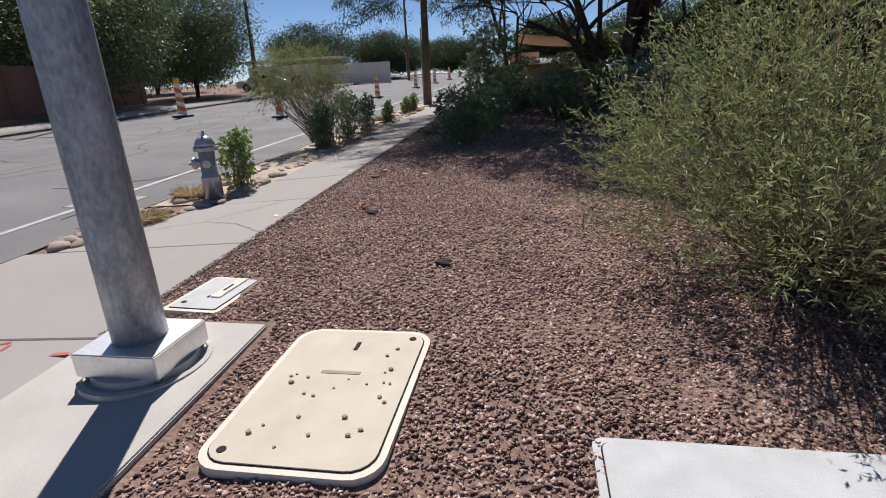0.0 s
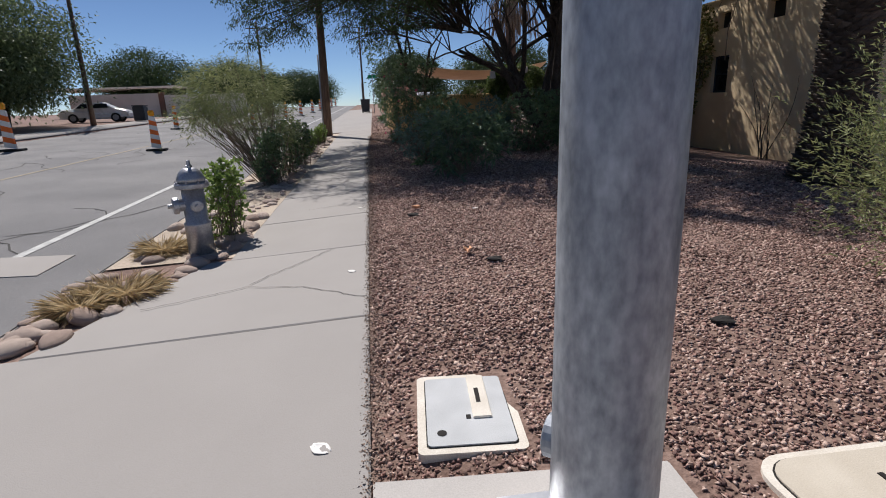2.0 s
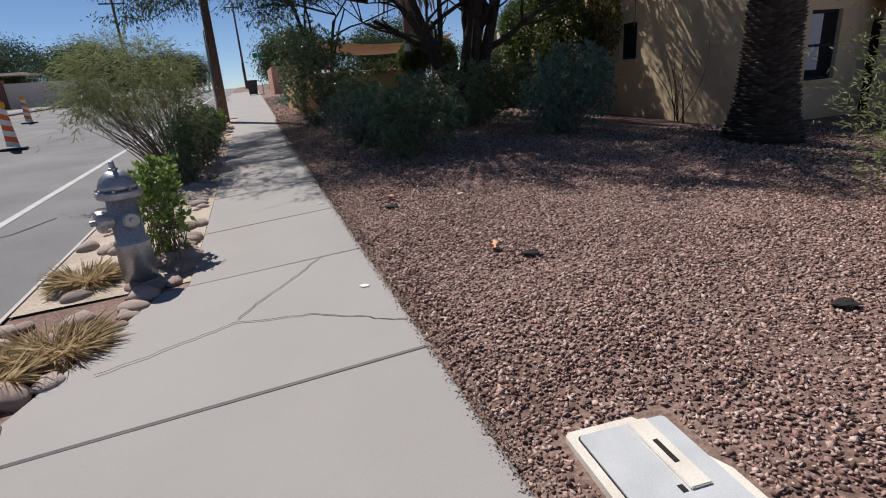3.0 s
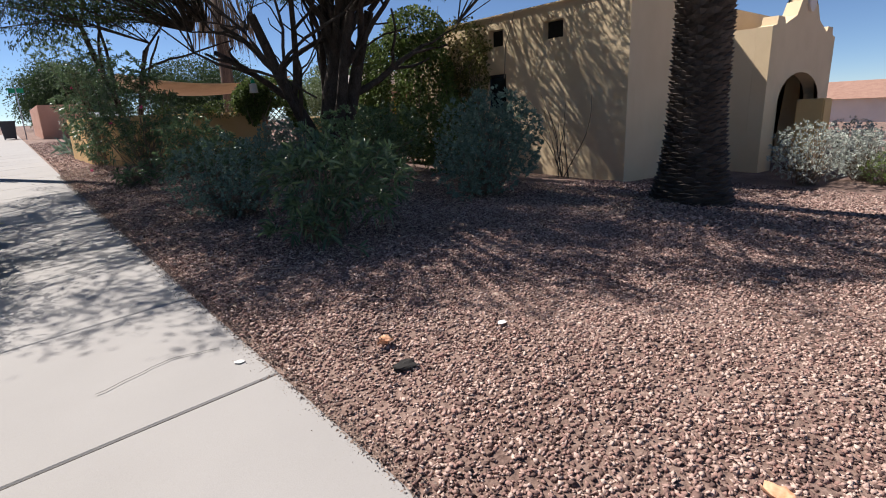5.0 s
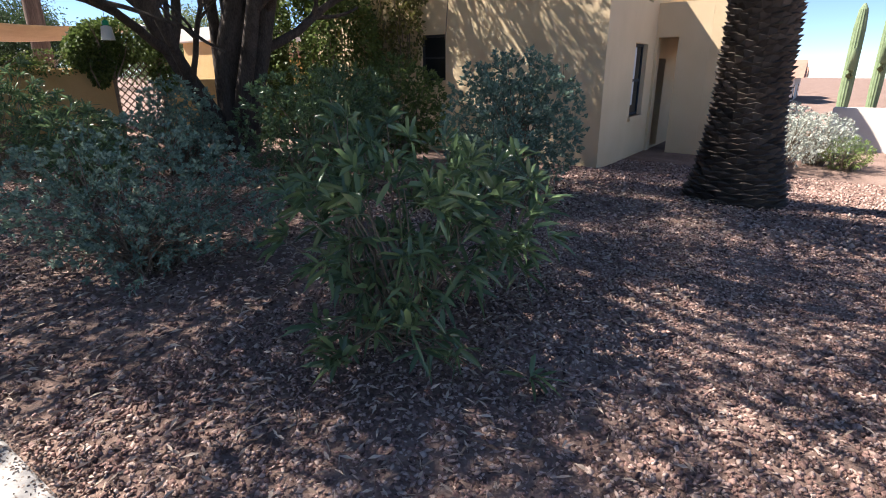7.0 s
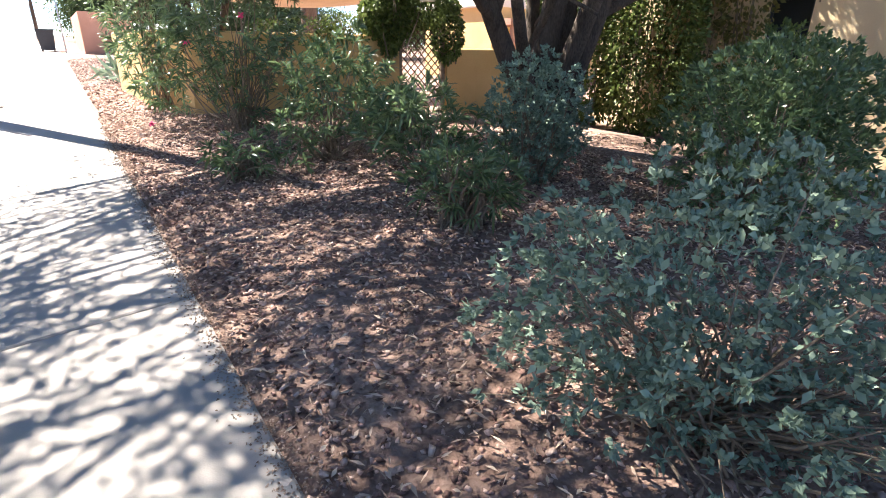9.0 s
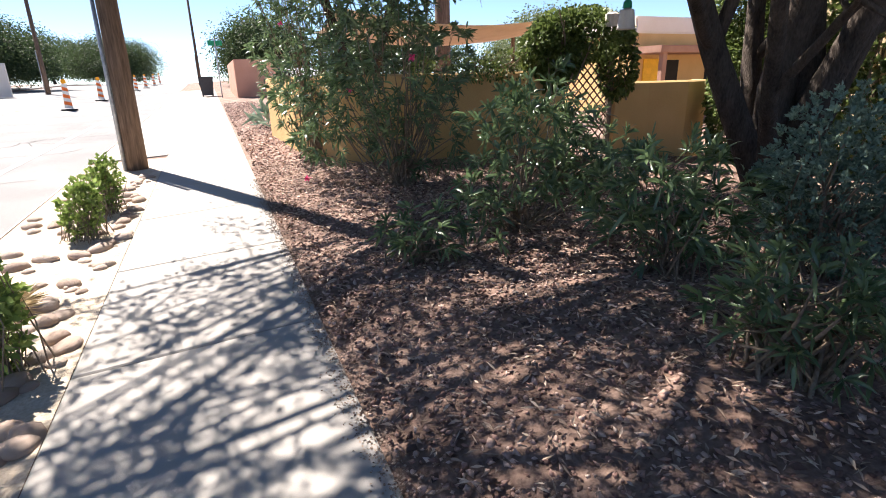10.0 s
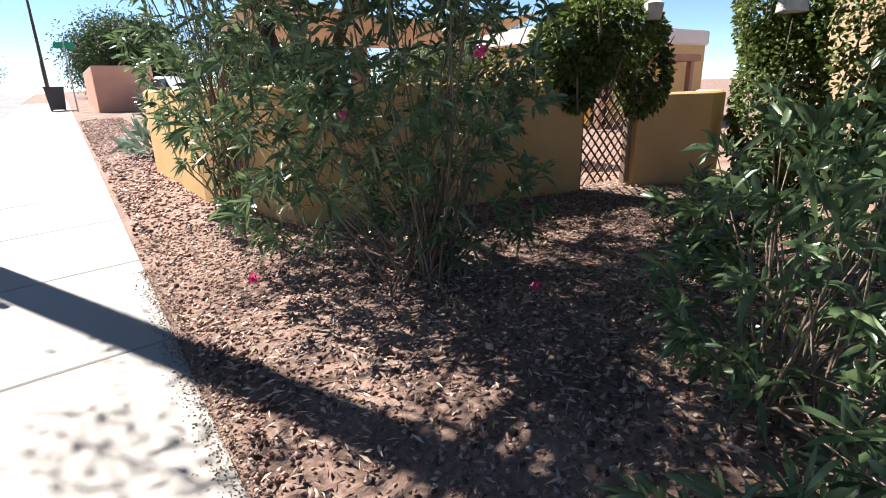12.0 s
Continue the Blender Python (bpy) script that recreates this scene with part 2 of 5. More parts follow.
# ---- foliage ----
def leaf_mesh(name, centres, directions, length, width, material, rng, spread=0.4, blade=False):
    """One folded lance-shaped leaf at each centre, along its direction; blade adds a longer, drooping outline."""
    n = len(centres)
    d = directions + rng.normal(0, spread, (n, 3))
    d /= np.linalg.norm(d, axis=1)[:, None] + 1e-9
    u = np.cross(d, rng.normal(0, 1, (n, 3)))
    u /= np.linalg.norm(u, axis=1)[:, None] + 1e-9
    w = np.cross(d, u)
    L = (length * rng.uniform(0.6, 1.25, n))[:, None]
    W = (width * rng.uniform(0.7, 1.2, n))[:, None]
    base, tip = centres, centres + d * L - np.array((0, 0, 0.12)) * L
    if blade:
        sag = np.array((0, 0, 1.0)) * L
        tip = centres + d * L - 0.30 * sag
        row = [base]
        for f, k, g in ((0.28, 0.42, 0.02), (0.70, 0.40, 0.13)):
            mid = centres + d * L * f - g * sag
            row += [mid + u * W * k + w * W * 0.14, mid, mid - u * W * k + w * W * 0.14]
        V = np.stack(row + [tip], 1).reshape(-1, 3)
        i = np.arange(n)[:, None] * 8
        tri = ((0, 1, 2), (0, 2, 3), (1, 4, 5), (1, 5, 2), (2, 5, 6), (2, 6, 3), (4, 7, 5), (5, 7, 6))
        return mesh_fast(name, V, np.concatenate([i + np.array([t]) for t in tri], 0), material)
    ml = centres + d * L * 0.45 + u * W * 0.5 + w * W * 0.15
    mr = centres + d * L * 0.45 - u * W * 0.5 + w * W * 0.15
    V = np.stack([base, ml, tip, mr], 1).reshape(-1, 3)
    i = np.arange(n)[:, None] * 4
    F = np.concatenate([i + np.array([[0, 1, 2]]), i + np.array([[0, 2, 3]])], 0)
    return mesh_fast(name, V, F, material)


def in_blob(rng, n, c, r, shell=0.45):
    p = rng.normal(0, 1, (n, 3))
    p /= np.linalg.norm(p, axis=1)[:, None]
    p *= (rng.uniform(shell ** 3, 1.0, n) ** (1 / 3))[:, None]
    return np.array(c) + p * np.array(r), p


def shrub(name, loc, label, blobs, leaves, length, width, material, seed, stems=9, stem_r=0.012, tuft=8, droop=0.0, spread=0.5, twigs=True, group="", whorl=0.22, shoot=0.0):
    """A bush: stems from the root to tufts, each tuft a whorl of leaves. blobs: centre, radii in local metres."""
    rng = np.random.default_rng(seed)
    root = thing(name, loc, label, "bush", group)
    vol = np.array([b[1][0] * b[1][1] * b[1][2] for b in blobs])
    C, D, lines = [], [], []
    per = np.maximum(1, (leaves / tuft * vol / vol.sum()).astype(int))
    for (c, r), k in zip(blobs, per):
        p, q = in_blob(rng, k, c, r, 0.3)
        p[:, 2] = np.maximum(p[:, 2], 0.05)
        out = q * np.array((1, 1, 0.7)) + np.array((0, 0, 0.55 - droop))
        lead = out + rng.normal(0, 0.35, (k, 3))
        C.append(np.repeat(p, tuft, 0) + rng.normal(0, length * whorl, (k * tuft, 3)) + np.repeat(lead, tuft, 0) * rng.uniform(-0.5, 0.7, (k * tuft, 1)) * shoot)
        D.append(np.repeat(out, tuft, 0))
        if twigs:
            for j in range(0, k, max(1, int(k * len(blobs) / (stems * 6)))):
                base = Vector((rng.normal(0, 0.10), rng.normal(0, 0.10), -0.03))
                end = Vector(p[j])
                mid = base.lerp(end, 0.5) + Vector((rng.normal(0, 0.06), rng.normal(0, 0.06), 0.08))
                lines.append(([base, mid, end], [stem_r, stem_r * 0.7, stem_r * 0.25]))
    put("foliage", leaf_mesh("foliage", np.concatenate(C), np.concatenate(D), length, width, material, rng, spread, whorl < 0.1), root)
    if lines:
        tagged(tubes("branchwork", lines, M_TWIG, root, "thin woody stems", 5), kind="stuff")
    return root


def limb(start, direction, length, r0, rng, depth, lines, tips, bend=0.10, up=0.1):
    """Grows a limb and its forks; collects tube lines and tip places."""
    pts, rad = [Vector(start)], [r0]
    d = Vector(direction).normalized()
    n = 6
    for i in range(n):
        d = (d + Vector((rng.normal(0, bend), rng.normal(0, bend), rng.normal(0, bend * 0.6) + up * 0.3))).normalized()
        pts.append(pts[-1] + d * (length / n))
        rad.append(r0 * (1 - 0.45 * (i + 1) / n))
    lines.append((pts, rad))
    tips.append(pts[-1])
    if depth > 0:
        for k in range(4):
            j = int(rng.integers(3, n + 1))
            e = (d + Vector((rng.normal(0, 0.5), rng.normal(0, 0.5), rng.normal(0.05, 0.22)))).normalized()
            limb(pts[j], e, length * rng.uniform(0.5, 0.8), rad[j] * 0.62, rng, depth - 1, lines, tips, bend * 1.5, up * 0.4)


def tree(name, loc, label, trunks, blobs, clumps, per, length, width, material, seed, trunk_mat=None, clump_r=0.45, droop=0.3, depth=2, spray=1.0, twiggy=False):
    """trunks: (direction, length, radius) from the base; blobs: crown volumes (centre, radii) from the base.
    spray above 1 draws each clump out along its own twig."""
    rng = np.random.default_rng(seed)
    root = thing(name, loc, label, "tree")
    lines, tips = [], []
    for d, ln, r in trunks:
        limb((rng.normal(0, 0.1), rng.normal(0, 0.1), -0.1), d, ln, r, rng, depth, lines, tips)
    for ln in lines:
        nm = "trunk" if ln[0][0].z < 0.05 else "limb"
        tubes(nm, [ln], trunk_mat or M_BARK, root, "dark rough-barked " + nm, 10 if nm == "trunk" else 6)
    vol = np.array([b[1][0] * b[1][1] * b[1][2] for b in blobs])
    cnt = np.maximum(3, (clumps * vol / vol.sum()).astype(int))
    cs = np.concatenate([in_blob(rng, k, c, r, 0.15)[0] for (c, r), k in zip(blobs, cnt)])
    m = len(cs)
    ax = rng.normal(0, 1, (m, 3)) * np.array((1, 1, 0.35)) + np.array((0, 0, -droop * 0.8))
    ax /= np.linalg.norm(ax, axis=1)[:, None]
    along = rng.uniform(-1.2, 1.2, (m, per, 1)) * clump_r * spray
    off = (ax[:, None] * (along if spray > 1 else 0) + rng.normal(0, clump_r / spray, (m, per, 3)) * np.array((1, 1, 0.55))).reshape(-1, 3)
    C = np.repeat(cs, per, 0) + off
    D = off / (np.linalg.norm(off, axis=1)[:, None] + 1e-6) * 0.6 + np.array((0, 0, -droop))
    put("crown", leaf_mesh("crown", C, D, length, width, material, rng, 0.5), root)
    if twiggy:
        tw = []
        T = np.array([tuple(p) for p in tips])
        for c, v in zip(cs, ax):
            p, q = Vector(c - v * clump_r * spray * 1.1), Vector(c + v * clump_r * spray * 1.1)
            tw.append(([p, Vector(c) + Vector((0, 0, 0.04)), q], [0.012, 0.009, 0.004]))
            o = Vector(T[np.argmin(((T - c) ** 2).sum(1))])
            tw.append(([o, o.lerp(p, 0.5) + Vector((0, 0, 0.12)), p], [0.022, 0.017, 0.011]))
        tagged(tubes("twig_work", tw, trunk_mat or M_BARK, root, "fine dark arching twigs", 4), kind="stuff")
    return root


# ---- ground, road, pavement ----
def terrain():
    xs = sorted(set([-300, -120, -60, -30, *GX, *np.arange(-5, 12, 0.5).round(2).tolist(), 15, 20, 30, 60, 120]))
    ys = [-300, -120, -40, -15, -6, -3] + np.arange(-2, 26, 0.5).tolist() + list(range(26, 90, 4)) + [90, 140, 300]
    V = []
    for y in ys:
        for x in xs:
            b = 0.025 * noise.noise((x * 0.8, y * 0.8, 0)) if x > -2.6 and abs(y) < 60 else 0
            V.append((x, y, ground_z(x, y) + b - (0.012 if x < -2.7 else 0)))
    w = len(xs)
    F = [(j * w + i, j * w + i + 1, (j + 1) * w + i + 1, (j + 1) * w + i) for j in range(len(ys) - 1) for i in range(w - 1)]
    tagged(put("ground", mesh_from("ground", V, F, M_SOIL, True)), "reddish brown gravelly soil of the yard", "ground", kind="structure")


terrain()


def strip(name, x0, x1, y0, y1, lift, material, label, category, step=2.0, parent=None, wob=0.0):
    """A sheet that follows the ground, with a turned-down edge."""
    ys = np.linspace(y0, y1, max(2, int((y1 - y0) / step) + 1))
    xs = [x0] + [g for g in GX if x0 + 0.02 < g < x1 - 0.02] + [x1]
    V, F = [], []
    for y in ys:
        for x in xs:
            V.append((x + (wob * noise.noise((y * 1.7, x, 3)) if wob else 0), y, ground_z(x, y) + lift))
    w = len(xs)
    for j in range(len(ys) - 1):
        for i in range(w - 1):
            F.append((j * w + i, j * w + i + 1, (j + 1) * w + i + 1, (j + 1) * w + i))
    ob = put(name, mesh_from(name, V, F, material, True), parent)
    if not parent:
        tagged(ob, label, category, kind="structure")
    return ob


strip("road", -18.5, -5.46, -60, 160, 0.004, M_ASPH, "worn grey asphalt road with cracks and faded lines", "road")
strip("trim", -6.71, -6.60, -20, 120, 0.010, M_LINE, "worn white edge line painted on the asphalt", "road line")
strip("trim", -10.72, -10.64, -20, 120, 0.010, M_YEL, "faded yellow centre line on the asphalt", "road line")
strip("kerb", -5.46, -5.30, -30, 120, 0.012, M_PAD, "low worn concrete kerb beside the road", "kerb", 1.0)
strip("verge", -5.29, -4.095, 6.2, 23.3, 0.006, M_VERGE, "pale dry soil of the kerb strip", "verge", 0.5)
strip("far_pavement", -20.6, -18.55, -20, 120, 0.02, M_CONC, "pale concrete pavement across the road", "pavement")


def road_cracks():
    rng = np.random.default_rng(5)
    root = thing("road_cracks", (0, 0, 0), "dark sealed cracks wandering across the asphalt", "cracks", kind="stuff")
    V, F = [], []
    for k in range(34):
        x, y = rng.uniform(-15, -6.9), rng.uniform(4, 30)
        a = rng.uniform(-0.5, 0.5) + (math.pi / 2 if k % 2 else 0)
        for s in range(10):
            x2, y2 = x + 0.35 * math.cos(a), y + 0.35 * math.sin(a)
            a += rng.normal(0, 0.4)
            if x2 > -5.8:
                break
            nx, ny, o = -math.sin(a) * 0.012, math.cos(a) * 0.012, len(V)
            V += [(x - nx, y - ny, ground_z(x, y) + 0.009), (x2 - nx, y2 - ny, ground_z(x2, y2) + 0.009), (x2 + nx, y2 + ny, ground_z(x2, y2) + 0.009), (x + nx, y + ny, ground_z(x, y) + 0.009)]
            F.append((o, o + 1, o + 2, o + 3))
            x, y = x2, y2
    put("crack", mesh_from("crack", V, F, M_CRACK), root)


road_cracks()


tagged(put("concrete_patch", mesh_from("concrete_patch", [(x, y, ground_z(x, y) + dz) for dz in (-0.05, 0.013) for x, y in ((-6.95, 6.45), (-6.05, 6.45), (-6.05, 7.15), (-6.95, 7.15))], [(3, 2, 1, 0), (4, 5, 6, 7), (0, 1, 5, 4), (1, 2, 6, 5), (2, 3, 7, 6), (3, 0, 4, 7)], M_CONC)), "square pale concrete patch in the asphalt", "patch", kind="structure")


def slab(poly, top=0.014, depth=0.09):
    """A paving slab with eased edges that follows the ground; poly is a quad, anticlockwise."""
    c = Vector((sum(p[0] for p in poly) / 4, sum(p[1] for p in poly) / 4, 0))
    V = []
    for inset, dz in ((0.0, -depth), (0.0, top - 0.008), (0.010, top)):
        for x, y in poly:
            dx, dy = c.x - x, c.y - y
            x2, y2 = x + inset * (1 if dx > 0 else -1), y + inset * (1 if dy > 0 else -1)
            V.append((x2, y2, ground_z(x2, y2) + dz))
    F = [(8, 9, 10, 11)]
    for r in (0, 4):
        for i in range(4):
            F.append((r + i, r + (i + 1) % 4, r + 4 + (i + 1) % 4, r + 4 + i))
    return mesh_from("slab", V, F, M_CONC)


def pavement():
    root = thing("pavement", (0, 0, 0), "pale concrete pavement slabs with dark joints and cracks", "pavement", kind="structure")
    ys = [-9.0, -7.2, -5.4, -3.6, -1.8, -0.3, 1.0, 2.49, 4.31, 6.02, 7.48, 9.1, 10.7, 12.3, 13.9, 15.5, 17.1, 18.7, 20.3, 21.9] + np.arange(23.5, 60, 1.6).tolist()
    for a, b in zip(ys, ys[1:]):
        g = 0.006
        la, lb = (-5.28, -5.28) if b < 4.4 or a > 23 else (-4.92, -4.27) if b < 6.1 else (-4.09, -4.09)
        ra, rb = (float(np.interp(q, (2, 5, 12), (-2.745, -2.78, -2.815))) for q in (a, b))
        put("slab", slab([(la, a + g), (ra, a + g), (rb, b - g), (lb, b - g)]), root)
    lines = []
    for pts in ([(-3.13, 6.0), (-3.3, 5.75), (-3.55, 5.45), (-3.76, 5.16)], [(-4.45, 4.92), (-3.95, 5.08), (-3.76, 5.16), (-3.3, 5.02), (-2.95, 4.75), (-2.78, 4.62)], [(-3.6, 8.0), (-3.2, 8.12), (-2.9, 8.02)]):
        lines.append(pts)
    V, F = [], []
    rng = np.random.default_rng(3)
    for pts in lines:
        dense = []
        for p, q in zip(pts, pts[1:]):
            for k in range(8):
                dense.append((p[0] + (q[0] - p[0]) * k / 8 + rng.normal(0, 0.006), p[1] + (q[1] - p[1]) * k / 8 + rng.normal(0, 0.006)))
        for p, q in zip(dense, dense[1:]):
            d = Vector((q[0] - p[0], q[1] - p[1])).normalized() * 0.003
            o = len(V)
            for x, y in ((p[0] - d.y, p[1] + d.x), (q[0] - d.y, q[1] + d.x), (q[0] + d.y, q[1] - d.x), (p[0] + d.y, p[1] - d.x)):
                V.append((x, y, ground_z(x, y) + 0.026))
            F.append((o, o + 1, o + 2, o + 3))
    put("crack", mesh_from("crack", V, F, M_CRACK), root, "thin dark crack in the concrete")


def vault(x0, x1, y0, y1, r, label, lid_mat, rz=0.0):
    cx, cy = (x0 + x1) / 2, (y0 + y1) / 2
    z = ground_z(cx, cy) - 0.034
    v = thing("utility_vault", (cx, cy, z), label, "vault cover", rz=rz)
    w, h = (x1 - x0) / 2, (y1 - y0) / 2
    part("rim", prism(rounded(-w, w, -h, h, r), -0.1, 0.052), M_RIM if lid_mat is M_LID else M_LIDG, v, "pale raised rim")
    part("seam", prism(rounded(-w + 0.03, w - 0.03, -h + 0.03, h - 0.03, r * 0.85), 0.02, 0.054), M_DARK, v, "dark joint round the lid")
    part("lid", prism(rounded(-w + 0.036, w - 0.036, -h + 0.036, h - 0.036, r * 0.82), 0.02, 0.060), lid_mat, v)
    for sx, sy in ((-1, -1), (1, 1)):
        part("bolt", lathe([(0.02, 0.055), (0.02, 0.0625), (0.012, 0.0630)], 12, m=Matrix.Translation((sx * (w - 0.10), sy * (h - 0.10), 0))), M_DARK, v, "dark bolt recess")
    return v


def vaults():
    v = vault(-1.40, -0.63, 1.43, 2.58, 0.13, "tan polymer concrete utility vault lid set in gravel", M_LID)
    part("handle_slot", box(-0.012, 0.012, 0.33, 0.42, 0.055, 0.0635, 0.003), M_DARK, v, "narrow lifting slot")
    part("marking", box(-0.10, 0.10, 0.10, 0.125, 0.055, 0.0625), M_YEL, v, "worn cast lettering bar")
    rng = np.random.default_rng(9)
    for k in range(26):
        x, y, s = rng.uniform(-0.25, 0.31), rng.uniform(-0.47, 0.10) if k < 20 else rng.uniform(0, 0.4), rng.uniform(0.006, 0.014)
        bm = bmesh.new()
        bmesh.ops.create_icosphere(bm, subdivisions=1, radius=s)
        for q in bm.verts:
            q.co = Vector((q.co.x * rng.uniform(0.8, 1.5), q.co.y * rng.uniform(0.7, 1.3), q.co.z * 0.7))
        ob = part("pebble", bm, M_GRAVEL, None)
        c = v.location
        ob.location = (c.x + x, c.y + y, c.z + 0.060 + s * 0.55)
        tagged(ob, "small brown pebble lying on the vault lid", "pebble", "pebbles on the lid")
    v2 = vault(0.15, 1.55, 1.02, 1.80, 0.05, "grey concrete utility vault lid beside the bush", M_LIDG)
    v2.location.z += 0.045
    cx, cy = -2.33, 3.12
    m = thing("meter_box", (cx, cy, ground_z(cx, cy) - 0.008), "weathered pale concrete meter box lid in the gravel", "meter box", rz=radians(-4))
    part("rim", prism(rounded(-0.22, 0.22, -0.30, 0.30, 0.03), -0.1, 0.022), M_RIM, m)
    part("seam", prism(rounded(-0.185, 0.185, -0.265, 0.265, 0.02), 0.0, 0.0245), M_DARK, m)
    part("lid", prism(rounded(-0.18, 0.18, -0.26, 0.26, 0.02), 0.0, 0.030), M_LIDG, m)
    part("reader_flap", box(0.02, 0.10, -0.09, 0.26, 0.028, 0.040, 0.003), M_RIM, m, "raised reader flap with worn lettering")
    part("lettering", box(0.045, 0.065, 0.02, 0.14, 0.038, 0.0415), M_DARK, m, "illegible dark lettering")
    part("keyhole", box(-0.01, 0.01, -0.09, -0.06, 0.028, 0.0325), M_DARK, m, "dark key slot")
    part("bolt", lathe([(0.02, 0.028), (0.02, 0.0325), (0.012, 0.033)], 12, m=Matrix.Translation((-0.12, -0.18, 0))), M_DARK, m, "recessed round bolt")


def signal_pole():
    x, y = -2.135, 2.17
    z = ground_z(x, y) - 0.0
    p = thing("signal_pole", (x, y, z + 0.02), "tall grey galvanised steel pole on a concrete pad", "pole")
    part("shaft", lathe([(0.134, 0.02), (0.132, 0.6), (0.128, 2.0), (0.110, 7.0), (0.108, 7.05)], 32), M_GALV, p, "", True)
    part("base_cover", box(-0.235, 0.235, -0.215, 0.215, 0.045, 0.175, 0.006), M_COVER, p, "shiny square base cover")
    part("grout", lathe([(0.33, -0.05), (0.33, 0.022), (0.30, 0.024), (0.30, 0.01), (0.27, 0.012), (0.26, 0.05)], 32), M_PAD, p, "round concrete footing collar")
    part("hand_hole_cover", lathe([(0.058, -0.03), (0.058, 0.012), (0.052, 0.016)], 20, m=Matrix.Translation((-0.105, 0.085, 0.46)) @ Euler((0, radians(-90), radians(-38))).to_matrix().to_4x4()), M_GALV, p, "round hand hole cover")
    for a in range(4):
        part("anchor_bolt", lathe([(0.016, 0.0), (0.016, 0.05), (0.010, 0.055)], 8, m=Matrix.Translation((0.2 * (1 if a % 2 else -1), 0.18 * (1 if a > 1 else -1), 0))), M_GALV, p)
    pad = prism([(-2.745, 1.05), (-1.67, 1.25), (-1.67, 2.62), (-2.745, 2.75)], 0.0, 0.25)
    for v in pad.verts:
        v.co.z += ground_z(v.co.x, v.co.y) - 0.225
    bmesh.ops.bevel(pad, geom=list(pad.edges), offset=0.008, segments=2, affect="EDGES")
    tagged(part("concrete_pad", pad, M_PAD, None), "square pale concrete pad round the steel pole", "pad", kind="structure")


def spray_marks():
    root = thing("spray_marking", (0, 0, 0), "red spray-painted utility marks on the pavement", "marking")

    def stroke(pts, w):
        V, F = [], []
        for p, q in zip(pts, pts[1:]):
            d = Vector((q[0] - p[0], q[1] - p[1])).normalized() * w / 2
            o = len(V)
            for x, y in ((p[0] - d.y, p[1] + d.x), (q[0] - d.y, q[1] + d.x), (q[0] + d.y, q[1] - d.x), (p[0] + d.y, p[1] - d.x)):
                V.append((x, y, ground_z(x, y) + 0.027))
            F.append((o, o + 1, o + 2, o + 3))
        put("stroke", mesh_from("stroke", V, F, M_RED), root)

    def arc(cx, cy, rx, ry, a0, a1, n=9):
        return [(cx + rx * math.cos(radians(a0 + (a1 - a0) * i / n)), cy + ry * math.sin(radians(a0 + (a1 - a0) * i / n))) for i in range(n + 1)]
    stroke([(-2.90, 2.30), (-2.77, 2.29)], 0.035)
    stroke(arc(-3.80, 2.40, 0.055, 0.05, 150, -30, 6) + [(-3.86, 2.28), (-3.74, 2.29)], 0.026)
    stroke([(-3.66, 2.46), (-3.71, 2.36), (-3.58, 2.38)], 0.026)
    stroke([(-3.59, 2.47), (-3.64, 2.27)], 0.026)
    for cx in (-3.51, -3.38):
        stroke(arc(cx, 2.37, 0.055, 0.08, 70, 400, 12), 0.028)
    bm = box(-2.72, -2.40, 2.26, 2.295, -0.12, ground_z(-2.55, 2.2) + 0.032)
    part("stroke", bm, M_RED, root)


def hydrant():
    x, y = -4.49, 6.52
    h = thing("fire_hydrant", (x, y, ground_z(x, y) + 0.07), "dull silver painted fire hydrant among river rocks", "fire hydrant", rz=radians(25))
    part("barrel", lathe([(0.125, -0.16), (0.125, 0.22), (0.128, 0.235), (0.128, 0.25), (0.108, 0.27), (0.104, 0.60)], 28), M_HYD, h, "", True)
    part("flange", lathe([(0.150, 0.60), (0.158, 0.61), (0.158, 0.645), (0.150, 0.655)], 28), M_HYD, h)
    part("bonnet", lathe([(0.135, 0.655), (0.130, 0.70), (0.105, 0.755), (0.065, 0.79), (0.04, 0.80)], 28), M_HYD, h, "", True)
    part("operating_nut", lathe([(0.034, 0.80), (0.034, 0.82), (0.022, 0.825), (0.018, 0.87), (0.014, 0.872)], 5), M_HYD, h)
    for a, r, ln in ((180, 0.072, 0.10), (90, 0.052, 0.075), (270, 0.052, 0.075)):
        m = Matrix.Rotation(radians(a), 4, "Z") @ Matrix.Translation((0.09, 0, 0.44)) @ Matrix.Rotation(radians(90), 4, "Y")
        nz = part("nozzle", lathe([(r * 0.85, 0.0), (r * 0.85, ln * 0.5), (r * 1.15, ln * 0.55), (r * 1.15, ln), (r * 0.9, ln * 1.1), (r * 0.3, ln * 1.12), (r * 0.3, ln * 1.5)], 18, m=m), M_HYD, h)
    for k in range(8):
        a = radians(45 * k + 20)
        part("bolt", lathe([(0.011, 0.655), (0.011, 0.672), (0.007, 0.675)], 6, m=Matrix.Translation((0.145 * math.cos(a), 0.145 * math.sin(a), 0))), M_HYD, h)


